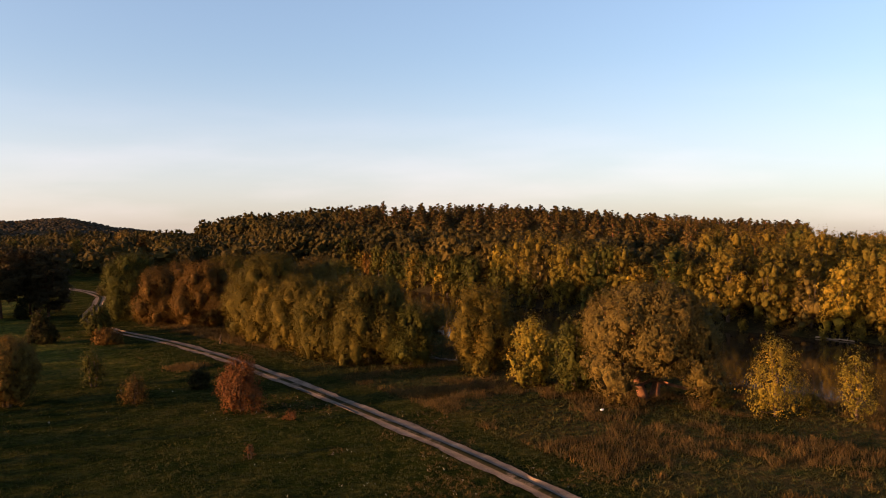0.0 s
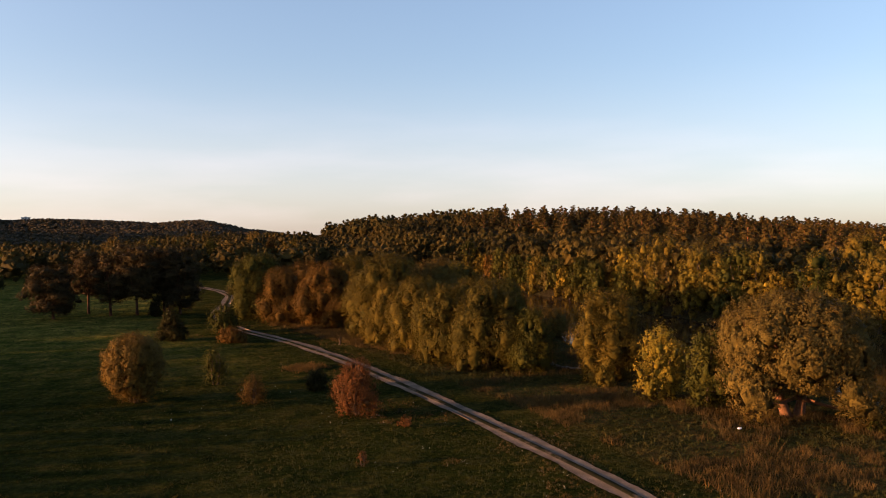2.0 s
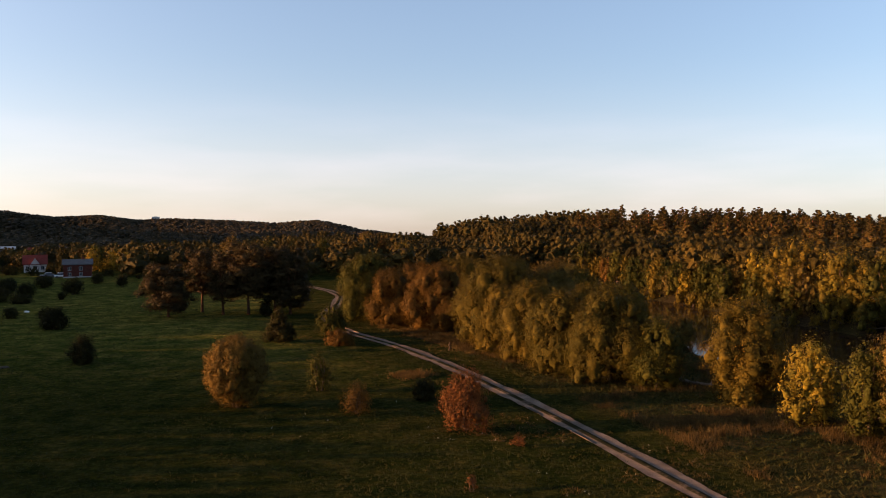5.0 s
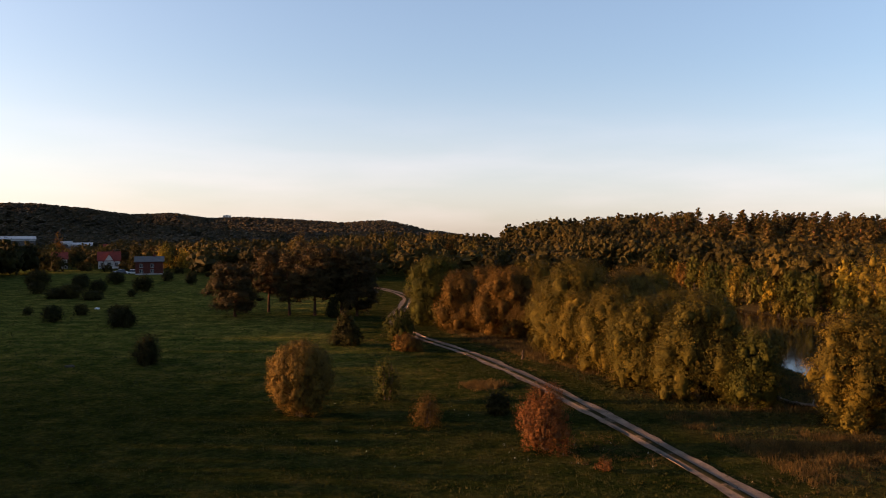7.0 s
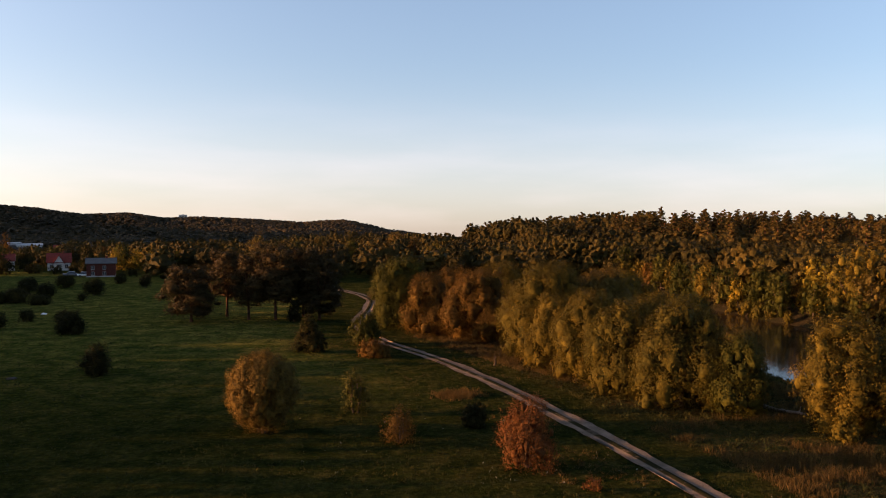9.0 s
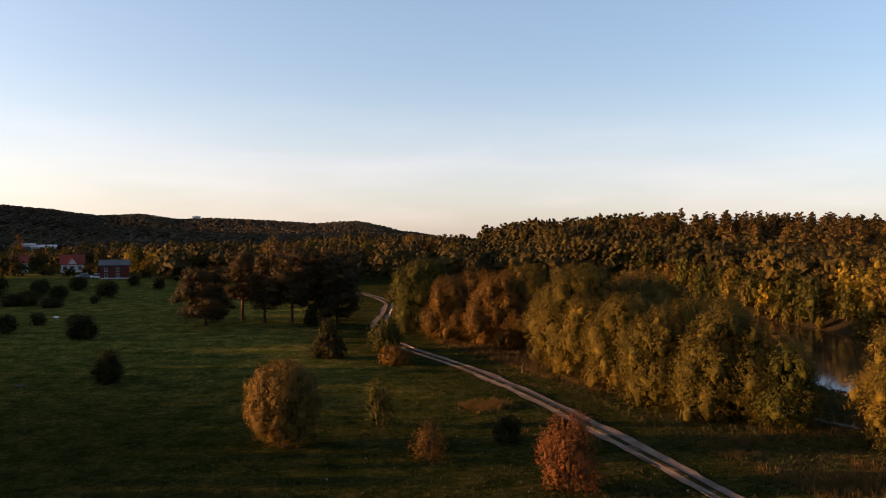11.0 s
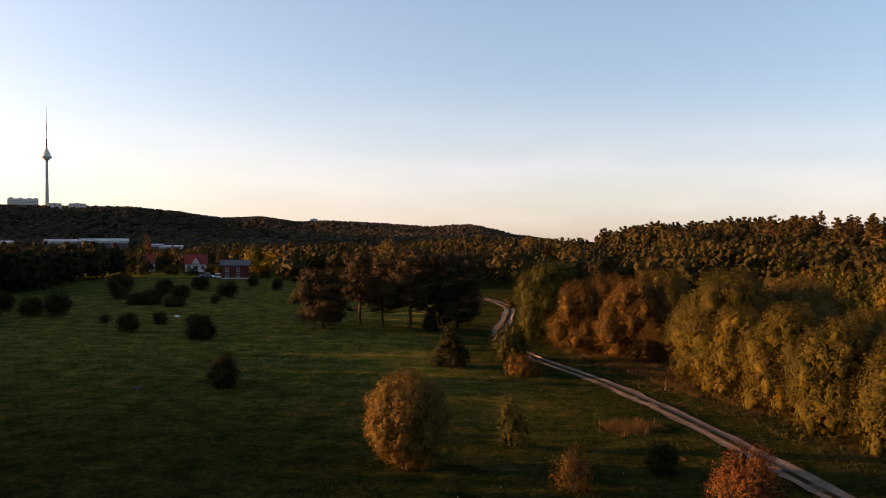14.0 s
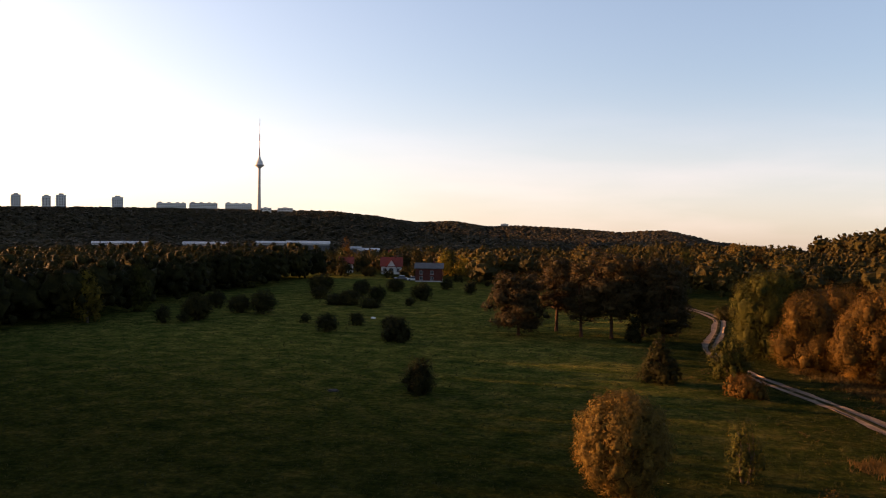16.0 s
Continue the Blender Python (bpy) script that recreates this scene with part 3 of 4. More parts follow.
#     seed  x     y      h     w    leaves  label
for seed, x, y, h, w, mat, label in (
        (11, 4.5, 156, 11.2, 10.8, GREEN, "tall dark green broadleaf tree beside the track"),
        (12, 8.6, 146.5, 9.0, 8.4, AMBER, "amber autumn tree with a rounded crown"),
        (24, 12.0, 154, 9.8, 8.6, AMBER, "brownish autumn tree behind the amber ones"),
        (13, 15.2, 140, 10.2, 10.2, AMBER, "wide amber-brown autumn tree near the track"),
        (25, 20.5, 152, 10.4, 10.0, OLIVE_DIM, "olive tree standing behind the amber ones"),
        (14, 22.6, 125, 11.9, 12.4, OLIVE_DIM, "large olive-yellow tree with a broad crown"),
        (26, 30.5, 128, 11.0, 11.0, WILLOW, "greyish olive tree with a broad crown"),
        (27, 21.3, 117, 8.6, 7.6, OLIVE_DIM, "olive-green tree leaning out towards the track"),
        (15, 24.0, 110, 9.8, 8.2, OLIVE_DIM, "olive-green tree with upright feathery boughs"),
        (28, 25.6, 103, 9.3, 7.6, OLIVE_DIM, "olive-green tree with upright boughs and dark hollows"),
        (16, 29.6, 97, 10.2, 9.6, OLIVE_DIM, "olive-green tree with dark hollows in its crown"),
        (29, 33.6, 93.2, 7.2, 6.0, GREEN, "low dark green tree at the end of the row"),
        (30, 37.0, 139, 9.6, 9.4, GREEN, "dark green tree beside the river"),
        (31, 39.0, 120, 8.4, 8.4, GREEN, "dark green tree on the river bank"),
        (32, 32.0, 112, 9.4, 8.4, OLIVE_DIM, "olive tree in the middle of the riverside row"),
        (33, 28.5, 146, 10.2, 9.5, GREEN, "dark green tree in the riverside row"),
        (17, 40.0, 86.3, 9.8, 8.2, OLIVE_DIM, "sparse olive tree with a pointed top")):
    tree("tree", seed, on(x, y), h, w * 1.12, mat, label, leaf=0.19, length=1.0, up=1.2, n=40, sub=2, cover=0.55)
tree("willow_bush", 34, on(52, 134), 6.0, 6.6, WILLOW, "pale round willow bush on the water's edge", "bush", lobes=ball_lobes(np.random.default_rng(34), 5.9, 6.5), leaf=0.2, up=0.3)
tree("tree", 35, on(41.0, 76.6), 7.2, 5.8, YELLOW, "yellow-green young tree among the riverside trees", leaf=0.24, length=1.0)
tree("tree", 36, on(43.0, 71.4), 7.6, 5.6, GREEN, "fresh green young tree beside the great willow", leaf=0.24, length=1.0)
tree("bush", 37, on(38.2, 83.4), 2.2, 3.2, OLIVE, "low green bush in front of the riverside trees", "bush", leaf=0.2, length=0.5)
tree("bush", 38, on(36.5, 96.4), 4.2, 2.8, RUST, "bare-looking rust-red shrub on the bank", "bush", leaf=0.16, length=0.7, stems=2, core=0.3)
willow_lobes = ball_lobes(np.random.default_rng(18), 11.2, 14.4, 84, 0.56, 0.36, 0.07, 0.15)
for along, near_, z_, r_ in ((-3.6, 4.6, 2.9, 1.9), (-2.7, 4.9, 2.2, 1.5), (5.0, 3.6, 2.6, 1.8), (5.6, 3.2, 1.9, 1.4), (4.2, 4.2, 3.6, 1.7), (-4.6, 3.6, 3.8, 1.7)):
    willow_lobes.append(((0.807 * along - 0.59 * near_, -0.59 * along - 0.807 * near_, z_), (r_, r_, r_ * 1.15)))      # boughs that hang to the grass either side of the trunk
tree("willow_tree", 18, on(48.6, 66.6), 11.4, 14.8, WILLOW, "great round willow with brownish leaves and a reddish trunk", leaf=0.2, lobes=willow_lobes,
     base=0.5, bark=WILLOW_BARK, up=0.6, stems=2, trunk_r=0.42, length=0.6, cover=0.55)
tree("tree", 19, on(54.2, 56.2), 6.8, 5.8, YELLOW, "small sunlit yellow tree on the river bank", leaf=0.17, core=0.3, up=1.8, length=1.5, n=18, cover=0.4, top=0.2, fat=0.22)
tree("tree", 20, on(59.4, 52.3), 6.0, 4.3, YELLOW, "slender sunlit yellow tree on the river bank", leaf=0.17, core=0.3, up=1.8, length=1.5, n=18, cover=0.4, top=0.2, fat=0.22)
for seed, x, y, h, w, mat in ((41, 58.0, 56.0, 1.8, 2.8, OLIVE), (42, 51.8, 60.3, 1.3, 2.6, GREEN), (43, 56.6, 59.8, 1.5, 2.4, GREEN), (44, 54.0, 64.5, 1.6, 3.4, GREEN), (45, 62.5, 50.0, 1.6, 3.0, OLIVE)):
    tree("bank_shrub", seed, on(x, y), h, w, mat, "low leafy shrub at the river's edge", "bush", leaf=0.17, length=0.35, stems=2, n=6, group="shrubs at the river's edge")

# ---- bushes and young trees in the meadow ----
tree("round_bush", 21, on(-9.2, 89.6), 7.0, 6.2, BRONZE, "round brownish willow bush standing in the meadow", "bush", leaf=0.13, lobes=ball_lobes(np.random.default_rng(21), 6.7, 6.2, 70, 0.56, 0.56, 0.08, 0.13), base=0.2, up=1.2, stems=3, length=0.55, sub=2)
tree("rust_bush", 22, on(11.3, 78.6), 5.1, 5.0, RUST, "sparse rust-red bush beside the track", "bush", leaf=0.13, stems=3, up=1.2, length=0.7, core=0.45, n=34, cover=0.5)
tree("bush", 46, on(2.2, 85.5), 2.8, 3.0, AMBER, "small amber bush with bare twigs in the meadow", "bush", leaf=0.12, stems=4, length=0.8, core=0.3, cover=0.4, up=1.0)
tree("bush", 47, on(-1.6, 95.7), 4.3, 3.1, GREEN, "dark green slender bush in the meadow", "bush", leaf=0.14, stems=2, length=0.7, top=0.1, core=0.45, cover=0.45, n=18, up=1.0)
tree("bush", 48, on(8.7, 90.2), 2.1, 2.8, DEEP, "small dark green bush near the track", "bush", leaf=0.14, stems=2, length=0.4)
tree("young_pine", 49, on(-8.6, 131), 5.0, 5.2, DEEP, "young dark conifer with a pointed top", "tree", leaf=0.15, length=0.4, up=0.9, lobes=cone_lobes(np.random.default_rng(49), 5.3, 4.9))
tree("bush", 50, on(-1.0, 136), 4.8, 5.0, GREEN, "rounded green bush where the track bends", "bush", leaf=0.2, stems=2)
tree("bush", 51, on(0.0, 126.5), 1.9, 4.8, AMBER, "low brown shrub beside the track", "bush", leaf=0.16, length=0.4, stems=2)
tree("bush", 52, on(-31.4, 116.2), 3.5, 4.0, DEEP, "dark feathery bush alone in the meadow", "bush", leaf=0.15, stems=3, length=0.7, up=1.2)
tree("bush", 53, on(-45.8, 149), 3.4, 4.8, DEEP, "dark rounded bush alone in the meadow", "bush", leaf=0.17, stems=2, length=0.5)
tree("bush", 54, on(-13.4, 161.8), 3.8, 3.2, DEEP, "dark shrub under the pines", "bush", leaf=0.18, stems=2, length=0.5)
for k, (x, y, h, w) in enumerate(((-87.8, 153.6, 2.8, 2.5), (-85.5, 159.8, 4.3, 5.0), (-93.5, 178.7, 3.3, 3.6), (-85.4, 173.5, 2.9, 4.2), (-80.2, 172.8, 4.3, 4.6),
                                  (-90.5, 219.5, 4.6, 5.8), (-67.9, 165.1, 1.3, 1.5), (-59.7, 155.9, 2.7, 3.4), (-58.5, 165.1, 1.8, 2.5), (-72.5, 195.0, 2.6, 4.8),
                                  (-75.5, 193.5, 1.8, 3.7), (-70.7, 205.5, 3.1, 3.9), (-66.7, 191.6, 1.1, 4.0), (-62.1, 209.8, 3.8, 4.6), (-56.4, 230.1, 3.3, 2.7),
                                  (-49.9, 233.5, 2.7, 2.7), (-66.4, 243.8, 2.6, 3.1), (-49.8, 157.4, 2.6, 2.5), (-60.3, 197.1, 1.6, 1.6), (-85.2, 155.6, 1.7, 1.5),
                                  (-75.7, 231.0, 3.1, 4.4), (-81.9, 224.0, 2.8, 4.3), (-84.0, 205.0, 2.6, 3.6), (-78.0, 214.0, 2.4, 3.4))):
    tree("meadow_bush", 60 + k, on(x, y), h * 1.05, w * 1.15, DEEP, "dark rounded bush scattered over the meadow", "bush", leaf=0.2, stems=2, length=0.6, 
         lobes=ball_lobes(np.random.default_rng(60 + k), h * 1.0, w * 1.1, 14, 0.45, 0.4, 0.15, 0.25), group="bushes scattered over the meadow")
tree("tree", 55, on(-99.0, 149.5), 8.4, 5.6, OLIVE, "yellowish olive tree standing before the dark wood", leaf=0.3)
tree("tree", 56, on(-102.0, 166.8), 8.8, 4.6, GREEN, "slender dark green tree at the edge of the wood", leaf=0.3)
tree("bush", 57, on(0.6, 198.5), 2.2, 5.0, DEEP, "dark low bush beside the bend of the track", "bush", leaf=0.24, stems=2)
for seed, x, y, h, w in ((58, 14.7, 73.0, 0.9, 1.5), (59, 9.5, 63.1, 1.3, 1.1)):
    tree("rust_shrub", seed, on(x, y), h, w, RUST, "small rust-red shrub among the meadow flowers", "bush", leaf=0.1, stems=2, n=8, length=0.3, core=0.4, group="small shrubs in the grass")
for seed, x, y, h, w, low, label in ((90, -30.7, 162.4, 9.6, 8.6, 0.14, "low spreading pine at the edge of the group"), (91, -26.1, 170, 12.2, 7.0, 0.3, "tall pine with a bare reddish trunk"),
                                     (92, -21.5, 165, 11.6, 5.6, 0.2, "slender dark pine in the group"), (93, -16.9, 164.5, 13.4, 8.6, 0.26, "tallest pine of the group with a forked crown"),
                                     (94, -9.4, 164.7, 12.8, 8.4, 0.1, "dense dark pine with boughs down to the grass"), (95, -12.6, 169.5, 12.4, 8.0, 0.2, "dark pine standing behind the others")):
    pine(seed, on(x, y), h, w, label, low)


for seed, az, d, h in ((96, 27.6, 326, 14.5), (97, 28.9, 332, 14.0), (98, 31.0, 322, 14.8), (99, 24.0, 330, 13.6)):
    x_, y_ = d * math.sin(radians(az)), d * math.cos(radians(az))
    pine(seed, on(x_, y_), h, 6.5, "tall pine that stands out above the hill forest", 0.6, 0.0, 0.4, 0.34)


# ---- woods ----
def wood_template(rng, kind, n, size):
    """A tree one metre high: rounded boughs with n leafy sprigs of that size on them. Returns the mesh and how many of its last faces are trunk."""
    if kind == "pine":
        lobes = []
        for i in range(20):
            q = i / 19
            room = 0.17 * (0.8 + 0.7 * q if q < 0.3 else 1.0 - 0.8 * ((q - 0.3) / 0.7) ** 1.35)
            r = room * rng.uniform(0.4, 0.7)
            o = max(room - r, 0) * rng.uniform(0.6, 1.3)
            lobes.append(((math.cos(i * 2.4) * o, math.sin(i * 2.4) * o, 0.34 + 0.59 * q), np.array((r, r, r * rng.uniform(0.55, 0.9)))))
    elif kind == "far":
        lobes = [((rng.normal() * 0.12, rng.normal() * 0.12, z), np.array((r, r, r * 0.9))) for z, r in ((0.3, 0.40), (0.56, 0.31), (0.74, 0.21))]
    else:
        lobes = [((0, 0, 0.47), np.array((0.31, 0.31, 0.40)))]
        for i in range(20):
            q = (i + rng.random() * 0.6) / 20
            o = 0.29 * math.sqrt(max(0.05, 1 - (2 * q - 0.75) ** 2 / 1.7)) * rng.uniform(0.75, 1.1)
            r = rng.uniform(0.06, 0.10)
            lobes.append(((math.cos(i * 2.4) * o, math.sin(i * 2.4) * o, 0.10 + 0.80 * q), np.array((r, r, r * rng.uniform(0.9, 1.5)))))
    C, Q = np.array([l[0] for l in lobes]), np.array([l[1] for l in lobes])
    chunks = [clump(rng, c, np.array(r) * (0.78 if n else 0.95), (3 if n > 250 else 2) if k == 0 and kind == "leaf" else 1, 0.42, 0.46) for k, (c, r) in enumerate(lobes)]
    if n:
        which = rng.integers(0, len(C), n * 2)
        d = unit(rng.normal(size=(n * 2, 3)) + np.array([0, 0, 0.3]))
        pos = C[which] + d * Q[which] * rng.uniform(0.8, 1.2, n * 2)[:, None]
        keep = np.flatnonzero(~inside_others(pos, which, C, Q, 0.85))[:n]
        pos, d = pos[keep], d[keep]
        v, f = leaf_quads(rng, pos, unit(d * 0.7 + unit(pos - np.array([0, 0, 0.45])) * 0.5), size, 0.9)
        chunks.append((v, f, np.repeat(np.clip(0.5 + rng.normal(size=len(pos)) * 0.06, 0, 1), 4)))
    trunk = 0
    if kind == "pine":
        tv_, tf_ = tube([(0, 0, -0.05), (0.01, 0, 0.4), (0, 0, 0.9)], [0.017, 0.013, 0.005], 5)
        chunks.append((tv_, np.concatenate([tf_[:, [0, 1, 2]], tf_[:, [0, 2, 3]]]), np.full(len(tv_), 0.5)))
        trunk = 2 * len(tf_)
    return (*joined(chunks), trunk)


def wood(name, kind, seed, pts, lo, hi, mat, label, n=160, wide=1.0, size=0.05, soft=False):
    rng = np.random.default_rng(seed)
    temps = [wood_template(rng, kind, n, size) for _ in range(8)]
    z = height(pts[:, 0], pts[:, 1])
    chunks, bare = [], []
    for p, zz in zip(pts, z):
        v, f, t, trunk = temps[rng.integers(8)]
        a, s = rng.uniform(0, 6.28), rng.uniform(lo, hi) * np.interp(math.degrees(math.atan2(p[0], p[1])), [30, 45], [1.0, 0.8])
        c, d = math.cos(a), math.sin(a)
        w_ = s * wide * rng.uniform(0.85, 1.2)
        q = np.stack([(v[:, 0] * c - v[:, 1] * d) * w_ + p[0], (v[:, 0] * d + v[:, 1] * c) * w_ + p[1], v[:, 2] * s + zz], 1)
        chunks.append((q, f, np.clip(t + rng.normal() * 0.13, 0, 1)))
        mark = np.zeros(len(f), np.int32)
        if trunk:
            mark[-trunk:] = 1
        bare.append(mark)
    v, f, t = joined(chunks)
    me = mesh_from(name, v, f, mat, t, soft)
    if kind == "pine":
        me.materials.append(RED_BARK)
        me.polygons.foreach_set("material_index", np.concatenate(bare))
    return tagged(new(name, me), label, "forest", kind="stuff")


def scatter(seed, n, az0, az1, d0, d1, keep, apart=0.0):
    """Points in a sector (degrees right of +Y, metres), thinned so that none stand closer than apart."""
    rng = np.random.default_rng(seed)
    az = np.radians(rng.uniform(az0, az1, n))
    d = np.sqrt(rng.uniform(d0 * d0, d1 * d1, n))
    p = np.stack([np.sin(az) * d, np.cos(az) * d], 1)
    p = p[keep(p[:, 0], p[:, 1])]
    if apart:
        out = np.empty((0, 2))
        for q in p:
            if not len(out) or np.min(np.hypot(*(out - q).T)) > apart:
                out = np.vstack([out, q])
        p = out
    return p


def hillside(x, y):
    g, f = river_gap(x, y)
    az = np.degrees(np.arctan2(x, y))
    return f & (g > 11) & (az < 41 + 5 * np.sin(x * 7.3 + y * 3.1))


def bankside(x, y):
    g, f = river_gap(x, y)
    az = np.degrees(np.arctan2(x, y))
    return f & (g > 3.0) & ((g < 15) | ((az > 40) & (g < 70)))


def valley(x, y):
    g, f = river_gap(x, y)
    a = np.degrees(np.arctan2(-x, y))
    houses = (np.abs(a - 18.5) < 5) & (np.hypot(x, y) < 345)
    halls = (a > 19) & (a < 40) & (np.hypot(x, y) < 640)
    return ~houses & ~halls & ~((a > 9) & (a < 13) & (np.hypot(x, y) < 300)) & ~(f & (g < 3)) & (g > 3)


def wood_edge(x, y):
    edge = np.interp(y, [60, 140, 150, 176, 216, 250, 300], [-108, -103, -102, -106, -112, -112, -118])
    return (x < edge) & (x > edge - 45) & (y < 305)


def pines_here(x, y):
    """Where pines rather than broadleaf trees stand on the hill."""
    g, f = river_gap(x, y)
    az = np.degrees(np.arctan2(x, y))
    mix = np.sin(x * 12.9898 + y * 78.233) * 0.5 + 0.5
    return smooth(13, 19, az) * smooth(38, 75, g) * 1.15 > mix


hill = scatter(1, 12000, 3, 56, 110, 345, hillside, 4.1)
here = pines_here(hill[:, 0], hill[:, 1])
wood("hill_forest", "pine", 31, hill[here], 14.0, 16.5, PINEWOOD, "dense pine forest that covers the hill across the river", 420, 1.25, 0.036)
wood("hill_broadleaf_forest", "leaf", 38, hill[~here], 9.0, 13.0, WOODS, "brownish broadleaf woods on the lower slope of the hill", 520, 1.15, 0.036)
wood("upstream_forest", "leaf", 37, scatter(8, 3000, 39, 60, 170, 340, lambda x, y: (lambda q: q[1] & (q[0] > 60))(river_gap(x, y)), 6.5), 8, 11, OLIVE, "sunlit autumn woods upstream", 420, 1.05, 0.04)
wood("valley_forest", "leaf", 35, scatter(6, 6000, -22, 18, 255, 520, valley, 8.2), 6, 11, WOODS, "autumn woods beyond the end of the meadow", 190, 1.3, 0.05)
wood("far_forest", "far", 33, scatter(3, 9500, -50, 9, 600, 1350, lambda x, y: x == x), 4.0, 6.2, FARWOODS, "dark wooded hills in the distance", 0, 1.8)
edge_pts = scatter(4, 9000, -88, -20, 100, 300, wood_edge, 5.4)
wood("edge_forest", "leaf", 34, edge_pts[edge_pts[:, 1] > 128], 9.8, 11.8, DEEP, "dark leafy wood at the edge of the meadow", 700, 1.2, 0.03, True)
# out of view, and made taller so that it casts shade over the meadow
wood("tall_edge_forest", "leaf", 39, edge_pts[edge_pts[:, 1] <= 128], 11.6, 12.8, DEEP, "unseen taller stand of the wood, added to shade the meadow", 160, 1.2, 0.06)
wood("garden_forest", "leaf", 36, scatter(7, 300, -40, -8, 330, 520, lambda x, y: x == x), 5.5, 8.5, WOODS, "low woods and gardens behind the houses", 60, 1.1, 0.07)

# tall crowns that stand out of the valley woods
for seed, x, y, h, w, mat in ((331, -39.3, 306, 12.4, 9.0, WILLOW), (332, -18.4, 308, 11.4, 7.5, WILLOW), (333, 7.2, 309, 12.0, 9.5, WILLOW), (334, -8.0, 309, 10.0, 8.5, OLIVE), (335, -27.5, 307.7, 10.6, 8.0, OLIVE),
                             (336, -33, 300, 8.0, 7.0, OLIVE), (337, 13, 300, 10.5, 8.0, AMBER), (338, -1, 296, 9.0, 8.0, WILLOW), (339, 20, 292, 10.0, 8.5, OLIVE)):
    tree("valley_tree", seed, on(x, y), h, w, mat, "tall pale autumn tree standing out of the valley woods", leaf=0.36, length=1.6, n=14, group="tall trees at the end of the meadow")

# trees round the houses
for seed, x, y, h, w, mat in ((301, -85, 303, 7.8, 7.5, YELLOW), (302, -79, 306, 7.2, 7.5, YELLOW), (303, -72.5, 304, 7.4, 8.0, YELLOW), (304, -65.5, 300, 6.4, 7.5, GREEN), (305, -92, 296, 9.5, 6.5, DEEP),
                             (306, -97, 283, 2.8, 5.0, DEEP), (307, -113, 300, 8.5, 7.0, DEEP), (308, -106, 289, 2.6, 6.0, DEEP), (309, -128, 318, 9.0, 7.5, GREEN), (310, -134, 336, 13.2, 5.2, AMBER),
                             (311, -88, 318, 9.0, 8.0, GREEN), (312, -118, 286, 7.0, 8.0, DEEP), (313, -116, 332, 8.0, 7.0, GREEN), (314, -99, 334, 7.0, 8.0, AMBER), (315, -94, 290, 3.4, 5.0, DEEP), (316, -119, 297, 6.5, 6.0, DEEP), (317, -87.5, 281, 3.4, 4.4, DEEP), (318, -125, 300, 7.0, 7.0, DEEP), (319, -112, 283, 4.6, 6.0, DEEP), (320, -70.5, 270, 2.6, 3.6, DEEP)):
    tree("garden_tree", seed, on(x, y), h, w, mat, {YELLOW: "sunlit yellow tree beside the brick house", AMBER: "amber tree among the houses"}.get(mat, "dark green tree among the houses"), leaf=0.4, length=1.2, n=10, sub=1,
         group="trees round the houses")

# trees on the far bank, told apart one by one
makers = [(OLIVE, 10, 8.4), (YELLOW, 9, 7.4), (GREEN, 10, 8.4), (OLIVE, 9, 6.6), (AMBER, 10, 7.6), (WILLOW, 8, 7.4)]
bank = scatter(2, 5000, 14, 60, 90, 300, bankside, 6.3)
protos = {}
rb = np.random.default_rng(8)
front = scatter(9, 6000, 14, 66, 80, 260, lambda x, y: (lambda q: q[1] & (q[0] > 2.4) & (q[0] < 5.5))(river_gap(x, y)), 4.4)
for x, y in np.vstack([bank, front]):
    k = int(rb.choice(6, p=[0.30, 0.05, 0.50, 0.07, 0.03, 0.05] if x < 85 else [0.48, 0.22, 0.08, 0.10, 0.05, 0.07]))
    s = rb.uniform(0.75, 1.08) * (0.82 if x < 85 else 1.3)
    mat, h, w = makers[k]
    if k not in protos:
        protos[k] = tree("bank_tree", 200 + k, on(x, y), h, w, mat, ("olive autumn tree on the far river bank", "yellow autumn tree on the far river bank", "green broadleaf tree on the far river bank",
                         "slender olive tree on the far river bank", "amber autumn tree on the far river bank", "greyish willow on the far river bank")[k],
                         leaf=0.3, length=0.8, n=20, cover=0.36, group="trees along the far bank")
    else:
        ob = copy_thing(protos[k], pose(*on(x, y), 0, 0, rb.uniform(0, 360)))
        ob.scale = (s, s, s * rb.uniform(0.9, 1.1))

shrub = None
for x, y in scatter(10, 9000, 14, 66, 80, 260, lambda x, y: (lambda q: q[1] & (q[0] > 0.5) & (q[0] < 2.2))(river_gap(x, y)), 3.0):
    if shrub is None:
        shrub = tree("bank_shrub", 250, on(x, y), 2.4, 3.6, OLIVE, "low shrub overhanging the far water's edge", "bush", leaf=0.3, length=0.6, n=7, stems=2, group="shrubs on the far water's edge")
    else:
        s_ = rb.uniform(0.6, 1.25)
        copy_thing(shrub, pose(*on(x, y), 0, 0, rb.uniform(0, 360))).scale = (s_, s_, s_)

# ---- grass ----
def tufts(name, seed, pts, lo, hi, blades, width, mat, label, lean=0.35):
    """Tufts of pointed blades, one triangle a blade."""
    rng = np.random.default_rng(seed)
    n = len(pts)
    z = height(pts[:, 0], pts[:, 1])
    hgt = rng.uniform(lo, hi, n)
    P = np.repeat(np.column_stack([pts, z]), blades, 0) + np.column_stack([rng.normal(size=(n * blades, 2)) * np.repeat(hgt, blades)[:, None] * 0.35, np.zeros(n * blades)])
    a = rng.uniform(0, 6.28, n * blades)
    H = np.repeat(hgt, blades) * rng.uniform(0.6, 1.15, n * blades)
    sx = np.column_stack([np.cos(a), np.sin(a), 0 * a]) * (width * H / np.mean(H))[:, None]
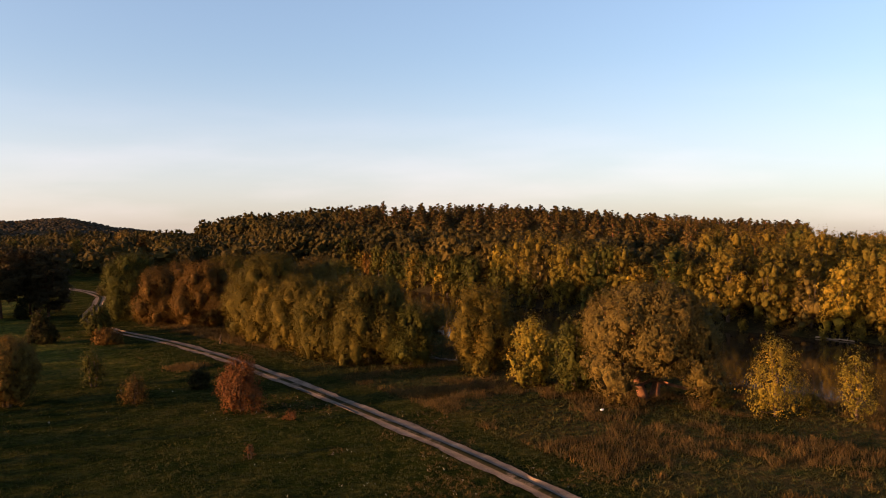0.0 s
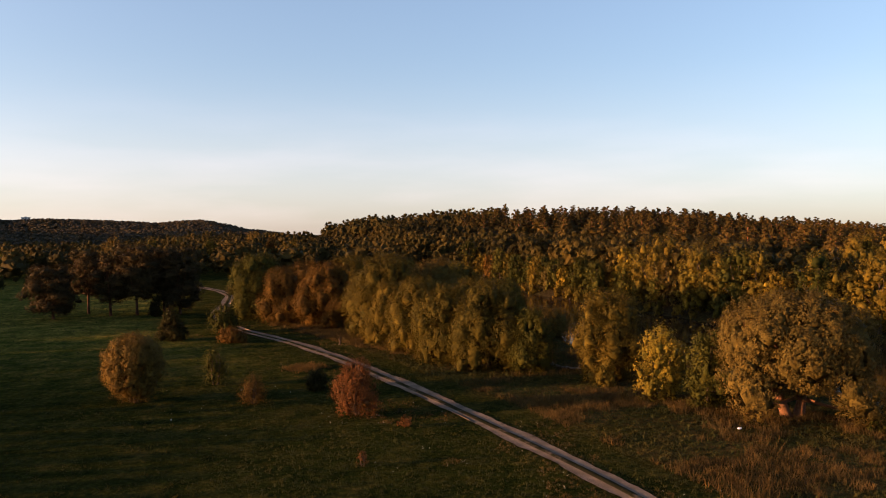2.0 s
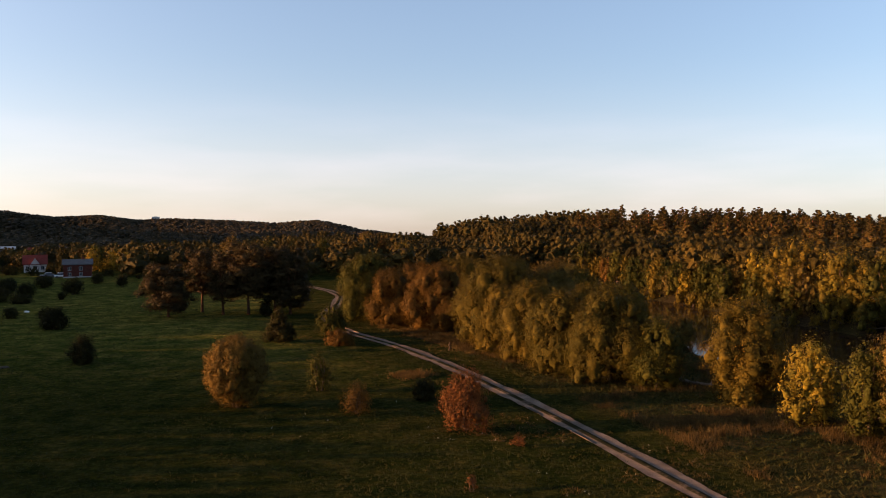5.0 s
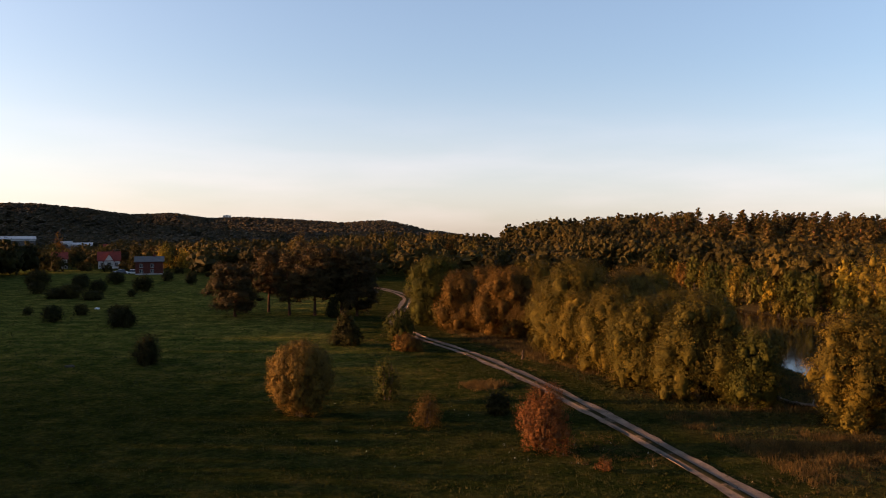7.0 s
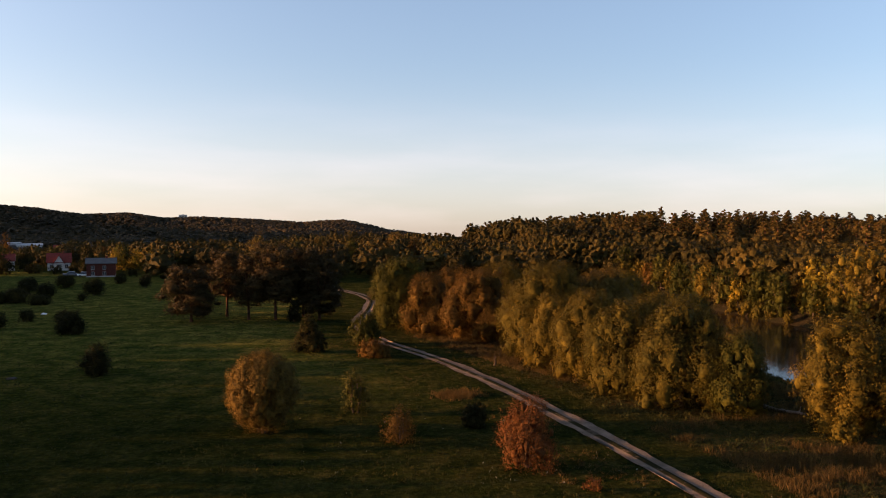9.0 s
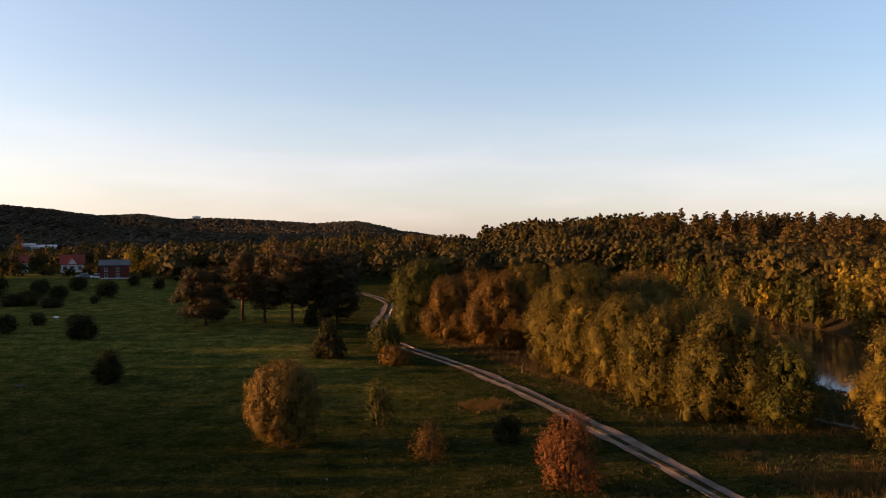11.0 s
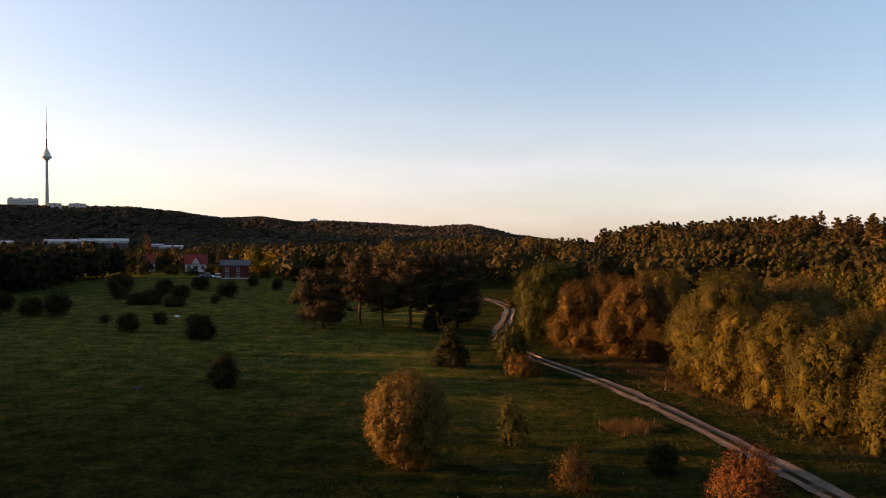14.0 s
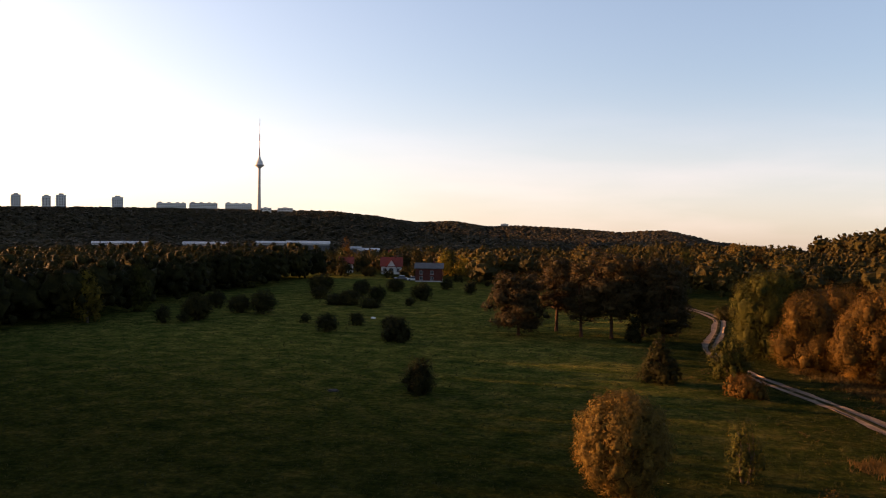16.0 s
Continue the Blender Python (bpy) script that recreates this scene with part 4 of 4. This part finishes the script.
    tip = P + np.column_stack([rng.normal(size=(n * blades, 2)) * lean * H[:, None], H])
    v = np.stack([P - sx, P + sx, tip], 1).reshape(-1, 3)
    f = np.arange(len(v)).reshape(-1, 3)
    t = np.repeat(np.clip(0.5 + rng.normal(size=n) * 0.2, 0, 1), blades * 3)
    return tagged(new(name, mesh_from(name, v, f, mat, t)), label, "grass", kind="stuff")


rg = np.random.default_rng(77)
n_g = 100000
a_, d_ = np.radians(rg.uniform(-52, 66, n_g)), 26 + 214 * rg.random(n_g) ** 1.35
gp = np.column_stack([np.sin(a_) * d_, 12 + np.cos(a_) * d_])
o_ = road_gap(gp[:, 0], gp[:, 1])
dr = dryness(gp[:, 0], gp[:, 1])
gg, gf = river_gap(gp[:, 0], gp[:, 1])
patch = np.array([noise.noise((p[0] * 0.11, p[1] * 0.11, 4.0)) + 0.5 * noise.noise((p[0] * 0.4, p[1] * 0.4, 9.0)) for p in gp])
open_ = (np.abs(o_ + 0.25) > 1.35) & (gg > 0.6) & ~gf & ~wood_edge(gp[:, 0], gp[:, 1])
tufts("meadow_grass", 1, gp[open_ & ((dr < 0.3) | (patch < -0.02))], 0.08, 0.24, 4, 0.022, BLADES, "short green meadow grass", 0.6)
dp = np.column_stack([rg.uniform(6, 72, 80000), rg.uniform(30, 165, 80000)])
d2, (g2, f2) = dryness(dp[:, 0], dp[:, 1]), river_gap(dp[:, 0], dp[:, 1])
pt2 = np.array([noise.noise((p[0] * 0.10, p[1] * 0.10, 4.0)) + 0.5 * noise.noise((p[0] * 0.4, p[1] * 0.4, 9.0)) for p in dp])
tufts("dry_grass", 2, dp[(d2 > 0.25) & (g2 > 0.8) & ~f2 & (pt2 > 0.0)], 0.22, 0.62, 9, 0.02, DRYGRASS, "tall dry brown grass between the track and the river", 0.4)
tufts("bank_grass", 5, dp[(d2 > 0.15) & (g2 > 0.8) & ~f2 & (pt2 <= 0.05)][::2], 0.12, 0.35, 5, 0.04, BLADES, "rough green grass among the dry grass", 0.9)
fl = gp[open_ & (dr < 0.3) & (patch > 0.2) & (gp[:, 1] < 95) & (np.abs(o_) < 26)][::13]
tufts("meadow_flowers", 6, fl, 0.1, 0.16, 2, 0.018, PETALS, "small white flowers scattered in the meadow", 0.5)
wp = gp[open_ & (np.abs(o_) < 9) & (patch > 0.28) & (dr < 0.5) & (gp[:, 1] < 150)]
cp = np.column_stack([rg.uniform(-26, 36, 90000), rg.uniform(30, 238, 90000)])
co_ = road_gap(cp[:, 0], cp[:, 1]) + 0.2
cp = cp[(np.abs(co_) < 0.26) | ((np.abs(co_) > 1.0) & (np.abs(co_) < 1.8))]
tufts("track_grass", 4, cp, 0.07, 0.22, 6, 0.02, BLADES, "short grass along the middle and edges of the track", 0.7)
oc = np.column_stack([8.5 + rg.normal(size=420) * 1.1, 102.3 + rg.normal(size=420) * 0.9])
tufts("ochre_grass", 7, oc, 0.15, 0.55, 8, 0.018, DRYGRASS, "clump of tall ochre dry grass in the meadow", 0.4)
tufts("weeds", 3, wp, 0.1, 0.3, 6, 0.015, DRYGRASS, "scattered brown weeds beside the track", 0.8)

# ---- houses ----
BRICKWALL = solid("red_brick_wall", [(0.3, (0.07, 0.02, 0.015)), (0.7, (0.11, 0.032, 0.022))], 1.5, 0.9, 0.3, fine=9.0)
WHITEWALL = solid("white_render", [(0.3, (0.40, 0.38, 0.35)), (0.7, (0.55, 0.53, 0.49))], 0.8, 0.85, 0.2)
GREYROOF = solid("grey_sheet_roof", [(0.3, (0.045, 0.045, 0.046)), (0.7, (0.08, 0.08, 0.08))], 1.0, 0.6, 0.3)
REDROOF = solid("red_tile_roof", [(0.3, (0.12, 0.022, 0.016)), (0.7, (0.18, 0.032, 0.022))], 1.5, 0.8, 0.4)
WHITEROOF = solid("pale_sheet_roof", [(0.3, (0.26, 0.26, 0.26)), (0.7, (0.36, 0.36, 0.36))], 0.4, 0.6, 0.2)
CONCRETE = solid("weathered_concrete", [(0.3, (0.3, 0.29, 0.27)), (0.7, (0.42, 0.40, 0.37))], 0.1, 0.9, 0.2)
PANEL = solid("pale_wall_panels", [(0.3, (0.42, 0.40, 0.37)), (0.7, (0.55, 0.52, 0.48))], 0.15, 0.85, 0.2)
DARKGLASS = solid("window_glass", [(0.3, (0.02, 0.025, 0.03)), (0.7, (0.05, 0.055, 0.06))], 1.0, 0.12, 0.0)
PAINT = solid("white_paint", [(0.3, (0.7, 0.7, 0.7)), (0.7, (0.8, 0.8, 0.8))], 2.0, 0.6, 0.0)
FRAMES = solid("grey_window_frames", [(0.3, (0.26, 0.25, 0.24)), (0.7, (0.36, 0.35, 0.33))], 2.0, 0.7, 0.0)
DARKPAINT = solid("dark_paint", [(0.3, (0.02, 0.02, 0.022)), (0.7, (0.05, 0.05, 0.055))], 2.0, 0.4, 0.0)


def boxes(name, mat, dims, bevel=0.0):
    """One mesh of boxes given as (x0, x1, y0, y1, z0, z1)."""
    bm = bmesh.new()
    for x0, x1, y0, y1, z0, z1 in dims:
        m = Matrix.Translation(((x0 + x1) / 2, (y0 + y1) / 2, (z0 + z1) / 2)) @ Matrix.Diagonal((x1 - x0, y1 - y0, z1 - z0, 1))
        bmesh.ops.create_cube(bm, size=1, matrix=m)
    if bevel:
        bmesh.ops.bevel(bm, geom=bm.edges[:], offset=bevel, segments=1, affect='EDGES')
    me = bpy.data.meshes.new(name)
    bm.to_mesh(me)
    bm.free()
    me.materials.append(mat)
    return me


def gable(name, mat, w, d, z0, rise, over=0.4, thick=0.18, hip=0.0):
    """A pitched roof with its ridge along x."""
    bm = bmesh.new()
    a, b = w / 2 + over, d / 2 + over
    for lift in (0, thick):
        pts = [(-a, -b, z0), (a, -b, z0), (a, b, z0), (-a, b, z0), (-a + hip, 0, z0 + rise), (a - hip, 0, z0 + rise)]
        vs = [bm.verts.new((x, y, z + lift)) for x, y, z in pts]
        fs = ([0, 1, 5, 4], [2, 3, 4, 5], [0, 4, 3], [1, 2, 5]) if lift else ([0, 3, 2, 1],)
        for f in fs:
            bm.faces.new([vs[i] for i in f])
    bm.verts.ensure_lookup_table()
    for i, j in ((0, 1), (1, 2), (2, 3), (3, 0)):
        bm.faces.new([bm.verts[i], bm.verts[j], bm.verts[6 + j], bm.verts[6 + i]])
    bmesh.ops.recalc_face_normals(bm, faces=bm.faces[:])
    me = bpy.data.meshes.new(name)
    bm.to_mesh(me)
    bm.free()
    me.materials.append(mat)
    return me


def house(at, turn, w, d, eaves, rise, wall, roof, label, windows, hip=0.0, door=True, base=None, chimney=True, cross=False):
    """A house that faces -y: walls, roof, chimney, windows with frame, sill and pane."""
    root = tagged(new("house"), label, "house")
    root.matrix_world = pose(*at, 0, 0, turn)
    part("wall", boxes("wall", wall, [(-w / 2, w / 2, -d / 2, d / 2, -0.5, eaves)], 0.03), root)
    if base:
        part("plinth", boxes("plinth", base, [(-w / 2 - 0.06, w / 2 + 0.06, -d / 2 - 0.06, d / 2 + 0.06, -0.5, 0.35)]), root)
    rf = part("roof", gable("roof", roof, w, d, eaves, rise, hip=hip), root)
    if chimney:
        part("chimney", boxes("chimney", BRICKWALL, [(w * 0.15, w * 0.15 + 0.6, -0.3, 0.3, eaves + rise * 0.4, eaves + rise + 0.8)], 0.02), rf)
    if cross:
        g = bmesh.new()
        q = [g.verts.new(p) for p in ((-1.6, 0, eaves), (1.6, 0, eaves), (0, 0, eaves + rise * 0.8), (-1.6, -d / 2 - 0.35, eaves - 0.1), (1.6, -d / 2 - 0.35, eaves - 0.1), (0, -d / 2 - 0.35, eaves + rise * 0.8))]
        for f in ((3, 4, 5), (0, 3, 5, 2), (1, 2, 5, 4), (0, 1, 4, 3)):
            g.faces.new([q[i] for i in f])
        me = bpy.data.meshes.new("front_gable")
        g.to_mesh(me)
        g.free()
        me.materials.append(wall)
        part("front_gable", me, root)
        bars = [tube([(s * 1.85, -d / 2 - 0.55, eaves - 0.25), (0, -d / 2 - 0.55, eaves + rise * 0.86)], [0.14, 0.14], 6) for s in (-1, 1)]
        v, f, _ = joined(bars)
        part("verge", mesh_from("verge", v, f, roof), root)
    for x, z, ww, hh in windows:
        wn_ = part("window", boxes("window", FRAMES, [(x - ww / 2 - 0.08, x - ww / 2, -d / 2 - 0.08, -d / 2 + 0.02, z - 0.08, z + hh + 0.08), (x + ww / 2, x + ww / 2 + 0.08, -d / 2 - 0.08, -d / 2 + 0.02, z - 0.08, z + hh + 0.08),
                                                      (x - ww / 2, x + ww / 2, -d / 2 - 0.08, -d / 2 + 0.02, z + hh, z + hh + 0.08), (x - ww / 2, x + ww / 2, -d / 2 - 0.08, -d / 2 + 0.02, z - 0.08, z),
                                                      (x - 0.05, x + 0.05, -d / 2 - 0.07, -d / 2 + 0.02, z, z + hh)]), root)
        part("pane", boxes("pane", DARKGLASS, [(x - ww / 2, x + ww / 2, -d / 2 - 0.03, -d / 2 - 0.01, z, z + hh)]), wn_)
        part("sill", boxes("sill", FRAMES, [(x - ww / 2 - 0.12, x + ww / 2 + 0.12, -d / 2 - 0.16, -d / 2, z - 0.16, z - 0.08)]), wn_)
    if door:
        part("door", boxes("door", DARKPAINT, [(-0.5, 0.5, -d / 2 - 0.05, -d / 2 + 0.02, 0, 2.05)], 0.01), root)
    return root


house(on(-80.3, 272.4), 16, 7.8, 8.0, 3.8, 1.4, BRICKWALL, GREYROOF, "two-storey red brick house with a grey sheet roof and white windows",
      [(-2.2, 0.6, 0.8, 0.9), (0.9, 0.6, 0.8, 0.9), (-2.2, 2.3, 0.8, 0.9), (0.9, 2.3, 0.8, 0.9)], base=CONCRETE, door=False)
house(on(-106.4, 311), 19, 7.0, 7.5, 2.6, 3.0, WHITEWALL, REDROOF, "white house with a steep red tiled roof and a front gable",
      [(-2.3, 0.9, 0.9, 1.1), (0, 0.9, 1.0, 1.1), (2.3, 0.9, 0.9, 1.1)], door=False, cross=True)
house(on(-122.7, 309), 21, 4.6, 7.0, 3.2, 2.2, WHITEWALL, REDROOF, "small pale house with a dull red roof among trees", [(-1.0, 1.0, 1.0, 1.2), (1.0, 1.0, 1.0, 1.2)], door=False)
house(on(-168, 486), 18, 9.0, 8.0, 3.6, 2.6, WHITEWALL, REDROOF, "distant white house with a red roof", [(-2.5, 1.0, 1.2, 1.2), (2.5, 1.0, 1.2, 1.2)], door=False)
house(on(-143, 470), 16, 10.0, 8.0, 4.2, 2.4, WHITEWALL, GREYROOF, "distant pale house with a grey roof", [(-2.5, 1.2, 1.2, 1.2), (2.5, 1.2, 1.2, 1.2)], door=False)


def hall(at, turn, w, d, h, label):
    root = tagged(new("warehouse"), label, "warehouse", "pale halls behind the wood")
    root.matrix_world = pose(*at, 0, 0, turn)
    part("wall", boxes("wall", GREYROOF, [(-w / 2, w / 2, -d / 2, d / 2, -6, h)], 0.05), root)
    part("roof", gable("roof", WHITEROOF, w, d, h, d * 0.07, 0.5, 0.3), root)
    part("cornice", boxes("cornice", WHITEROOF, [(-w / 2 - 0.1, w / 2 + 0.1, -d / 2 - 0.12, -d / 2 - 0.02, h - 0.9, h - 0.1)]), root)
    for k in range(int(w // 8)):
        x = -w / 2 + 4 + k * 8
        part("gate", boxes("gate", GREYROOF, [(x - 1.6, x + 1.6, -d / 2 - 0.06, -d / 2 + 0.02, -6, -2)]), root)


for x, y, top, w, d in ((-250.2, 540.5, 3.6, 28, 20), (-272.1, 529.2, 3.2, 18, 16), (-306.8, 508.7, 2.4, 28, 16), (-343.3, 483.3, 2.4, 19, 16), (-356.3, 473.2, 2.2, 14, 14), (-213.7, 556.6, -0.6, 14, 14), (-222.0, 554.4, 0.2, 7, 8)):
    hall((x, y, top - d * 0.07 - 3.0), math.degrees(math.atan2(-x, y)), w, d, 3.0, "long pale industrial hall with a low white roof")


def tower_block(at, turn, w, d, h, label, steps):
    root = tagged(new("apartment_block"), label, "apartment block", "apartment blocks on the ridge")
    root.matrix_world = pose(*at, 0, 0, turn)
    part("wall", boxes("wall", PANEL, [(-w / 2, w / 2, -d / 2, d / 2, -20, h)], 0.1), root)
    rf = part("roof", boxes("roof", CONCRETE, [(-w / 2 - 0.3, w / 2 + 0.3, -d / 2 - 0.3, d / 2 + 0.3, h, h + 0.5)]), root)
    for x, ww, hh in steps:
        part("lift_house", boxes("lift_house", CONCRETE, [(x - ww / 2, x + ww / 2, -d / 3, d / 3, h + 0.5, h + hh)]), rf)
    rows_, cols_ = int(h // 3), max(3, int(w // 4))
    for r in range(rows_):
        z = 0.8 + r * 3
        for c in range(cols_):
            part("window", boxes("window", DARKGLASS, [(-w / 2 + (c + 0.22) * w / cols_, -w / 2 + (c + 0.78) * w / cols_, -d / 2 - 0.05, -d / 2 + 0.05, z, z + 1.5)]), root)
        part("balcony", boxes("balcony", CONCRETE, [(-w / 2 - 1.3, -w / 2 + 0.1, -d / 2 + 1.5, d / 2 - 1.5, z - 0.6, z + 0.5)]), root)


for x, y, z0, z1, w in ((-1217.6, 1298.9, 31, 57, 16), (-1180, 1333.9, 32, 55.5, 15), (-1161.2, 1350.7, 33, 58.5, 17), (-1084.1, 1414.8, 31, 57, 20)):
    tower_block((x, y, z0), math.degrees(math.atan2(-x, y)), w, 16, z1 - z0, "slim pale apartment tower on the ridge", [(0, w * 0.5, 3.2)])
for x, y, z0, z1, w in ((-1004, 1473.9, 28, 45.5, 56), (-952.8, 1508.2, 28, 46.5, 54), (-894.5, 1544.1, 26, 47, 52)):
    tower_block((x, y, z0), math.degrees(math.atan2(-x, y)), w, 14, z1 - z0 + 2.5, "wide pale apartment block with a stepped roof on the ridge", [(-w * 0.38, 7, 2.6), (-w * 0.08, 6, 2.2), (w * 0.2, 6, 2.2), (w * 0.4, 5, 2.0)])


for x, y, w, label in ((-295, 1335, 12, "small pale block on the crest of the far hill"), (-559, 1045, 15, "low pale building among the trees of the hill"), (-536, 1057, 20, "low pale building among the trees of the hill")):
    tower_block((x, y, float(height(x, y)[0]) + 4.5), math.degrees(math.atan2(-x, y)), w, 10, 3.6 if w < 14 else 3.2, label, [(0, w * 0.3, 1.2)])


def lathe(name, mat, profile, sides=20):
    P = np.array(profile, float)
    a = np.linspace(0, 2 * np.pi, sides, endpoint=False)
    V = np.concatenate([np.column_stack([r * np.cos(a), r * np.sin(a), np.full(sides, z)]) for r, z in P])
    i, j = np.meshgrid(np.arange(len(P) - 1), np.arange(sides), indexing="ij")
    p, q = (i * sides + j).ravel(), (i * sides + (j + 1) % sides).ravel()
    return mesh_from(name, V, np.stack([p, q, q + sides, p + sides], 1), mat, smooth=True)


tv_tower = tagged(new("television_tower"), "tall concrete television tower with a round pod and thin mast", "tower")
tv_tower.matrix_world = pose(-1274, 2306, 0)
part("shaft", lathe("shaft", CONCRETE, [(9, -30), (7.5, 20), (5.4, 60), (4.2, 120), (3.6, 176)]), tv_tower)
part("pod", lathe("pod", PANEL, [(3.6, 174), (9, 178), (13.8, 181.5), (14.0, 184), (12.0, 186), (10.0, 191), (8.8, 196), (6.0, 197.5), (5.5, 203), (3.6, 205), (2.4, 211), (1.6, 212)]), tv_tower)
part("pod_windows", lathe("pod_windows", DARKGLASS, [(14.05, 182), (14.15, 182.6), (14.15, 183.4), (14.05, 184)]), tv_tower)
for k in range(5):
    part("mast_section", lathe("mast_section", PAINT if k % 2 else REDROOF, [(1.7 - 0.28 * k, 211 + 22.4 * k), (1.5 - 0.28 * k, 211 + 22.4 * (k + 1))], 8), tv_tower)


# ---- small things ----
def log(name, a, b, r, mat, label):
    """A fallen trunk with a few broken branch stubs."""
    rng = np.random.default_rng(int(abs(a[0] * 10)))
    a, b = np.array(a, float), np.array(b, float)
    q = np.linspace(0, 1, 6)[:, None]
    P = a + (b - a) * q + rng.normal(size=(6, 3)) * r * 0.4
    root = tagged(new(name), label, "log")
    root.matrix_world = pose(*P[0])
    v, f = tube(P - P[0], np.linspace(r, r * 0.45, 6), 8)
    part("trunk", mesh_from("trunk", v, f, mat, smooth=True), root)
    for k in (() if name == "stump" else (1, 3, 4)):
        d = unit(rng.normal(size=3) + np.array([0, 0, 0.8]))
        v, f = tube([P[k] - P[0], P[k] - P[0] + d * r * 2, P[k] - P[0] + d * r * 3.2], [r * 0.4, r * 0.25, r * 0.08], 5)
        part("branch_stub", mesh_from("branch_stub", v, f, mat, smooth=True), root)


PALEWOOD = solid("bleached_wood", [(0.3, (0.10, 0.075, 0.055)), (0.7, (0.19, 0.145, 0.105))], 2.0, 0.85, 0.5)
ROCK = solid("dark_wet_stone", [(0.3, (0.02, 0.02, 0.018)), (0.7, (0.05, 0.046, 0.04))], 1.5, 0.85, 0.6)
CARPAINT = solid("white_car_paint", [(0.3, (0.6, 0.6, 0.6)), (0.7, (0.66, 0.66, 0.66))], 0.5, 0.25, 0.0)
CARDARK = solid("grey_car_paint", [(0.3, (0.10, 0.10, 0.11)), (0.7, (0.13, 0.13, 0.14))], 0.5, 0.25, 0.0)
log("fallen_log", (36.6, 96.0, float(height(36.6, 96.0)[0]) + 0.25), (39.6, 91.0, float(height(39.6, 91.0)[0]) + 0.2), 0.22, PALEWOOD, "bleached fallen trunk on the near bank")
log("driftwood_log", (103.5, 98.6, WATER_Z + 0.12), (105.5, 93.0, WATER_Z + 0.12), 0.18, PALEWOOD, "pale driftwood log at the far water's edge")
log("driftwood_log", (113.0, 92.5, WATER_Z + 0.15), (110.0, 88.0, WATER_Z + 0.5), 0.16, PALEWOOD, "pale dead branch leaning over the water")
log("stump", (14.7, 118.9, float(height(14.7, 118.9)[0])), (14.75, 118.95, float(height(14.7, 118.9)[0]) + 1.1), 0.15, BARK, "weathered broken stump in the grass")


def stone(at, r, mat, label, name="boulder"):
    rng = np.random.default_rng(int(abs(at[0]) * 7))
    v, f, _ = clump(rng, (0, 0, 0), r, 3, 0.12)
    ob = new(name, mesh_from(name, v, f, mat, smooth=True))
    ob.matrix_world = pose(*at)
    tagged(ob, label, "stone")


stone((66.4, 74.3, WATER_Z + 0.1), (0.8, 0.6, 0.5), ROCK, "dark wet boulder in the shallow water")
stone((65.2, 75.6, WATER_Z + 0.02), (0.5, 0.4, 0.3), ROCK, "small dark stone in the shallow water")
# a low greyish plant, built as a flat dark lump
stone((-39.7, 114, float(height(-39.7, 114)[0]) + 0.05), (0.55, 0.4, 0.16), ROCK, "low greyish plant in the meadow grass", "stone")
# a small white thing of unknown kind, given a stone's shape
stone((-59.3, 174.5, float(height(-59.3, 174.5)[0]) + 0.15), (0.5, 0.25, 0.2), PAINT, "small white thing beside a meadow bush", "stone")
# white litter, given a stone's shape
stone((40.8, 63.2, float(height(40.8, 63.2)[0]) + 0.3), (0.2, 0.12, 0.09), PAINT, "piece of white litter in the dry grass", "stone")


def car(at, turn, paint, label):
    """A parked car: body, cabin, glass, lamps and four wheels."""
    root = tagged(new("car"), label, "car", "cars by the brick house")
    root.matrix_world = pose(*at, 0, 0, turn)
    part("body", boxes("body", paint, [(-2.1, 2.1, -0.85, 0.85, 0.3, 0.85)], 0.12), root)
    bm = bmesh.new()
    vs = [bm.verts.new(p) for p in ((-1.5, -0.78, 0.84), (1.1, -0.78, 0.84), (1.1, 0.78, 0.84), (-1.5, 0.78, 0.84), (-1.1, -0.62, 1.42), (0.45, -0.62, 1.42), (0.45, 0.62, 1.42), (-1.1, 0.62, 1.42))]
    for f in ((0, 1, 5, 4), (1, 2, 6, 5), (2, 3, 7, 6), (3, 0, 4, 7), (4, 5, 6, 7)):
        bm.faces.new([vs[i] for i in f])
    me = bpy.data.meshes.new("cabin")
    bm.to_mesh(me)
    bm.free()
    me.materials.append(DARKGLASS)
    part("cabin", me, root)
    part("roof_panel", boxes("roof_panel", paint, [(-1.1, 0.45, -0.62, 0.62, 1.42, 1.47)], 0.02), root)
    for x in (-1.35, 1.35):
        for y in (-0.85, 0.85):
            v, f = tube([(x, y - 0.1, 0.32), (x, y - 0.1, 0.32 + 1e-6), (x, y + 0.1, 0.32), (x, y + 0.1, 0.32 + 1e-6)], [0.02, 0.32, 0.32, 0.02], 14)
            part("wheel", mesh_from("wheel", v, f, DARKPAINT), root)
    for y in (-0.6, 0.6):
        part("headlight", boxes("headlight", PAINT, [(2.06, 2.13, y - 0.16, y + 0.16, 0.55, 0.7)]), root)


car(on(-84.2, 270.0), 20, CARPAINT, "white parked car in front of the brick house")
car(on(-89.0, 272.0), 200, CARDARK, "grey parked car beside the brick house")
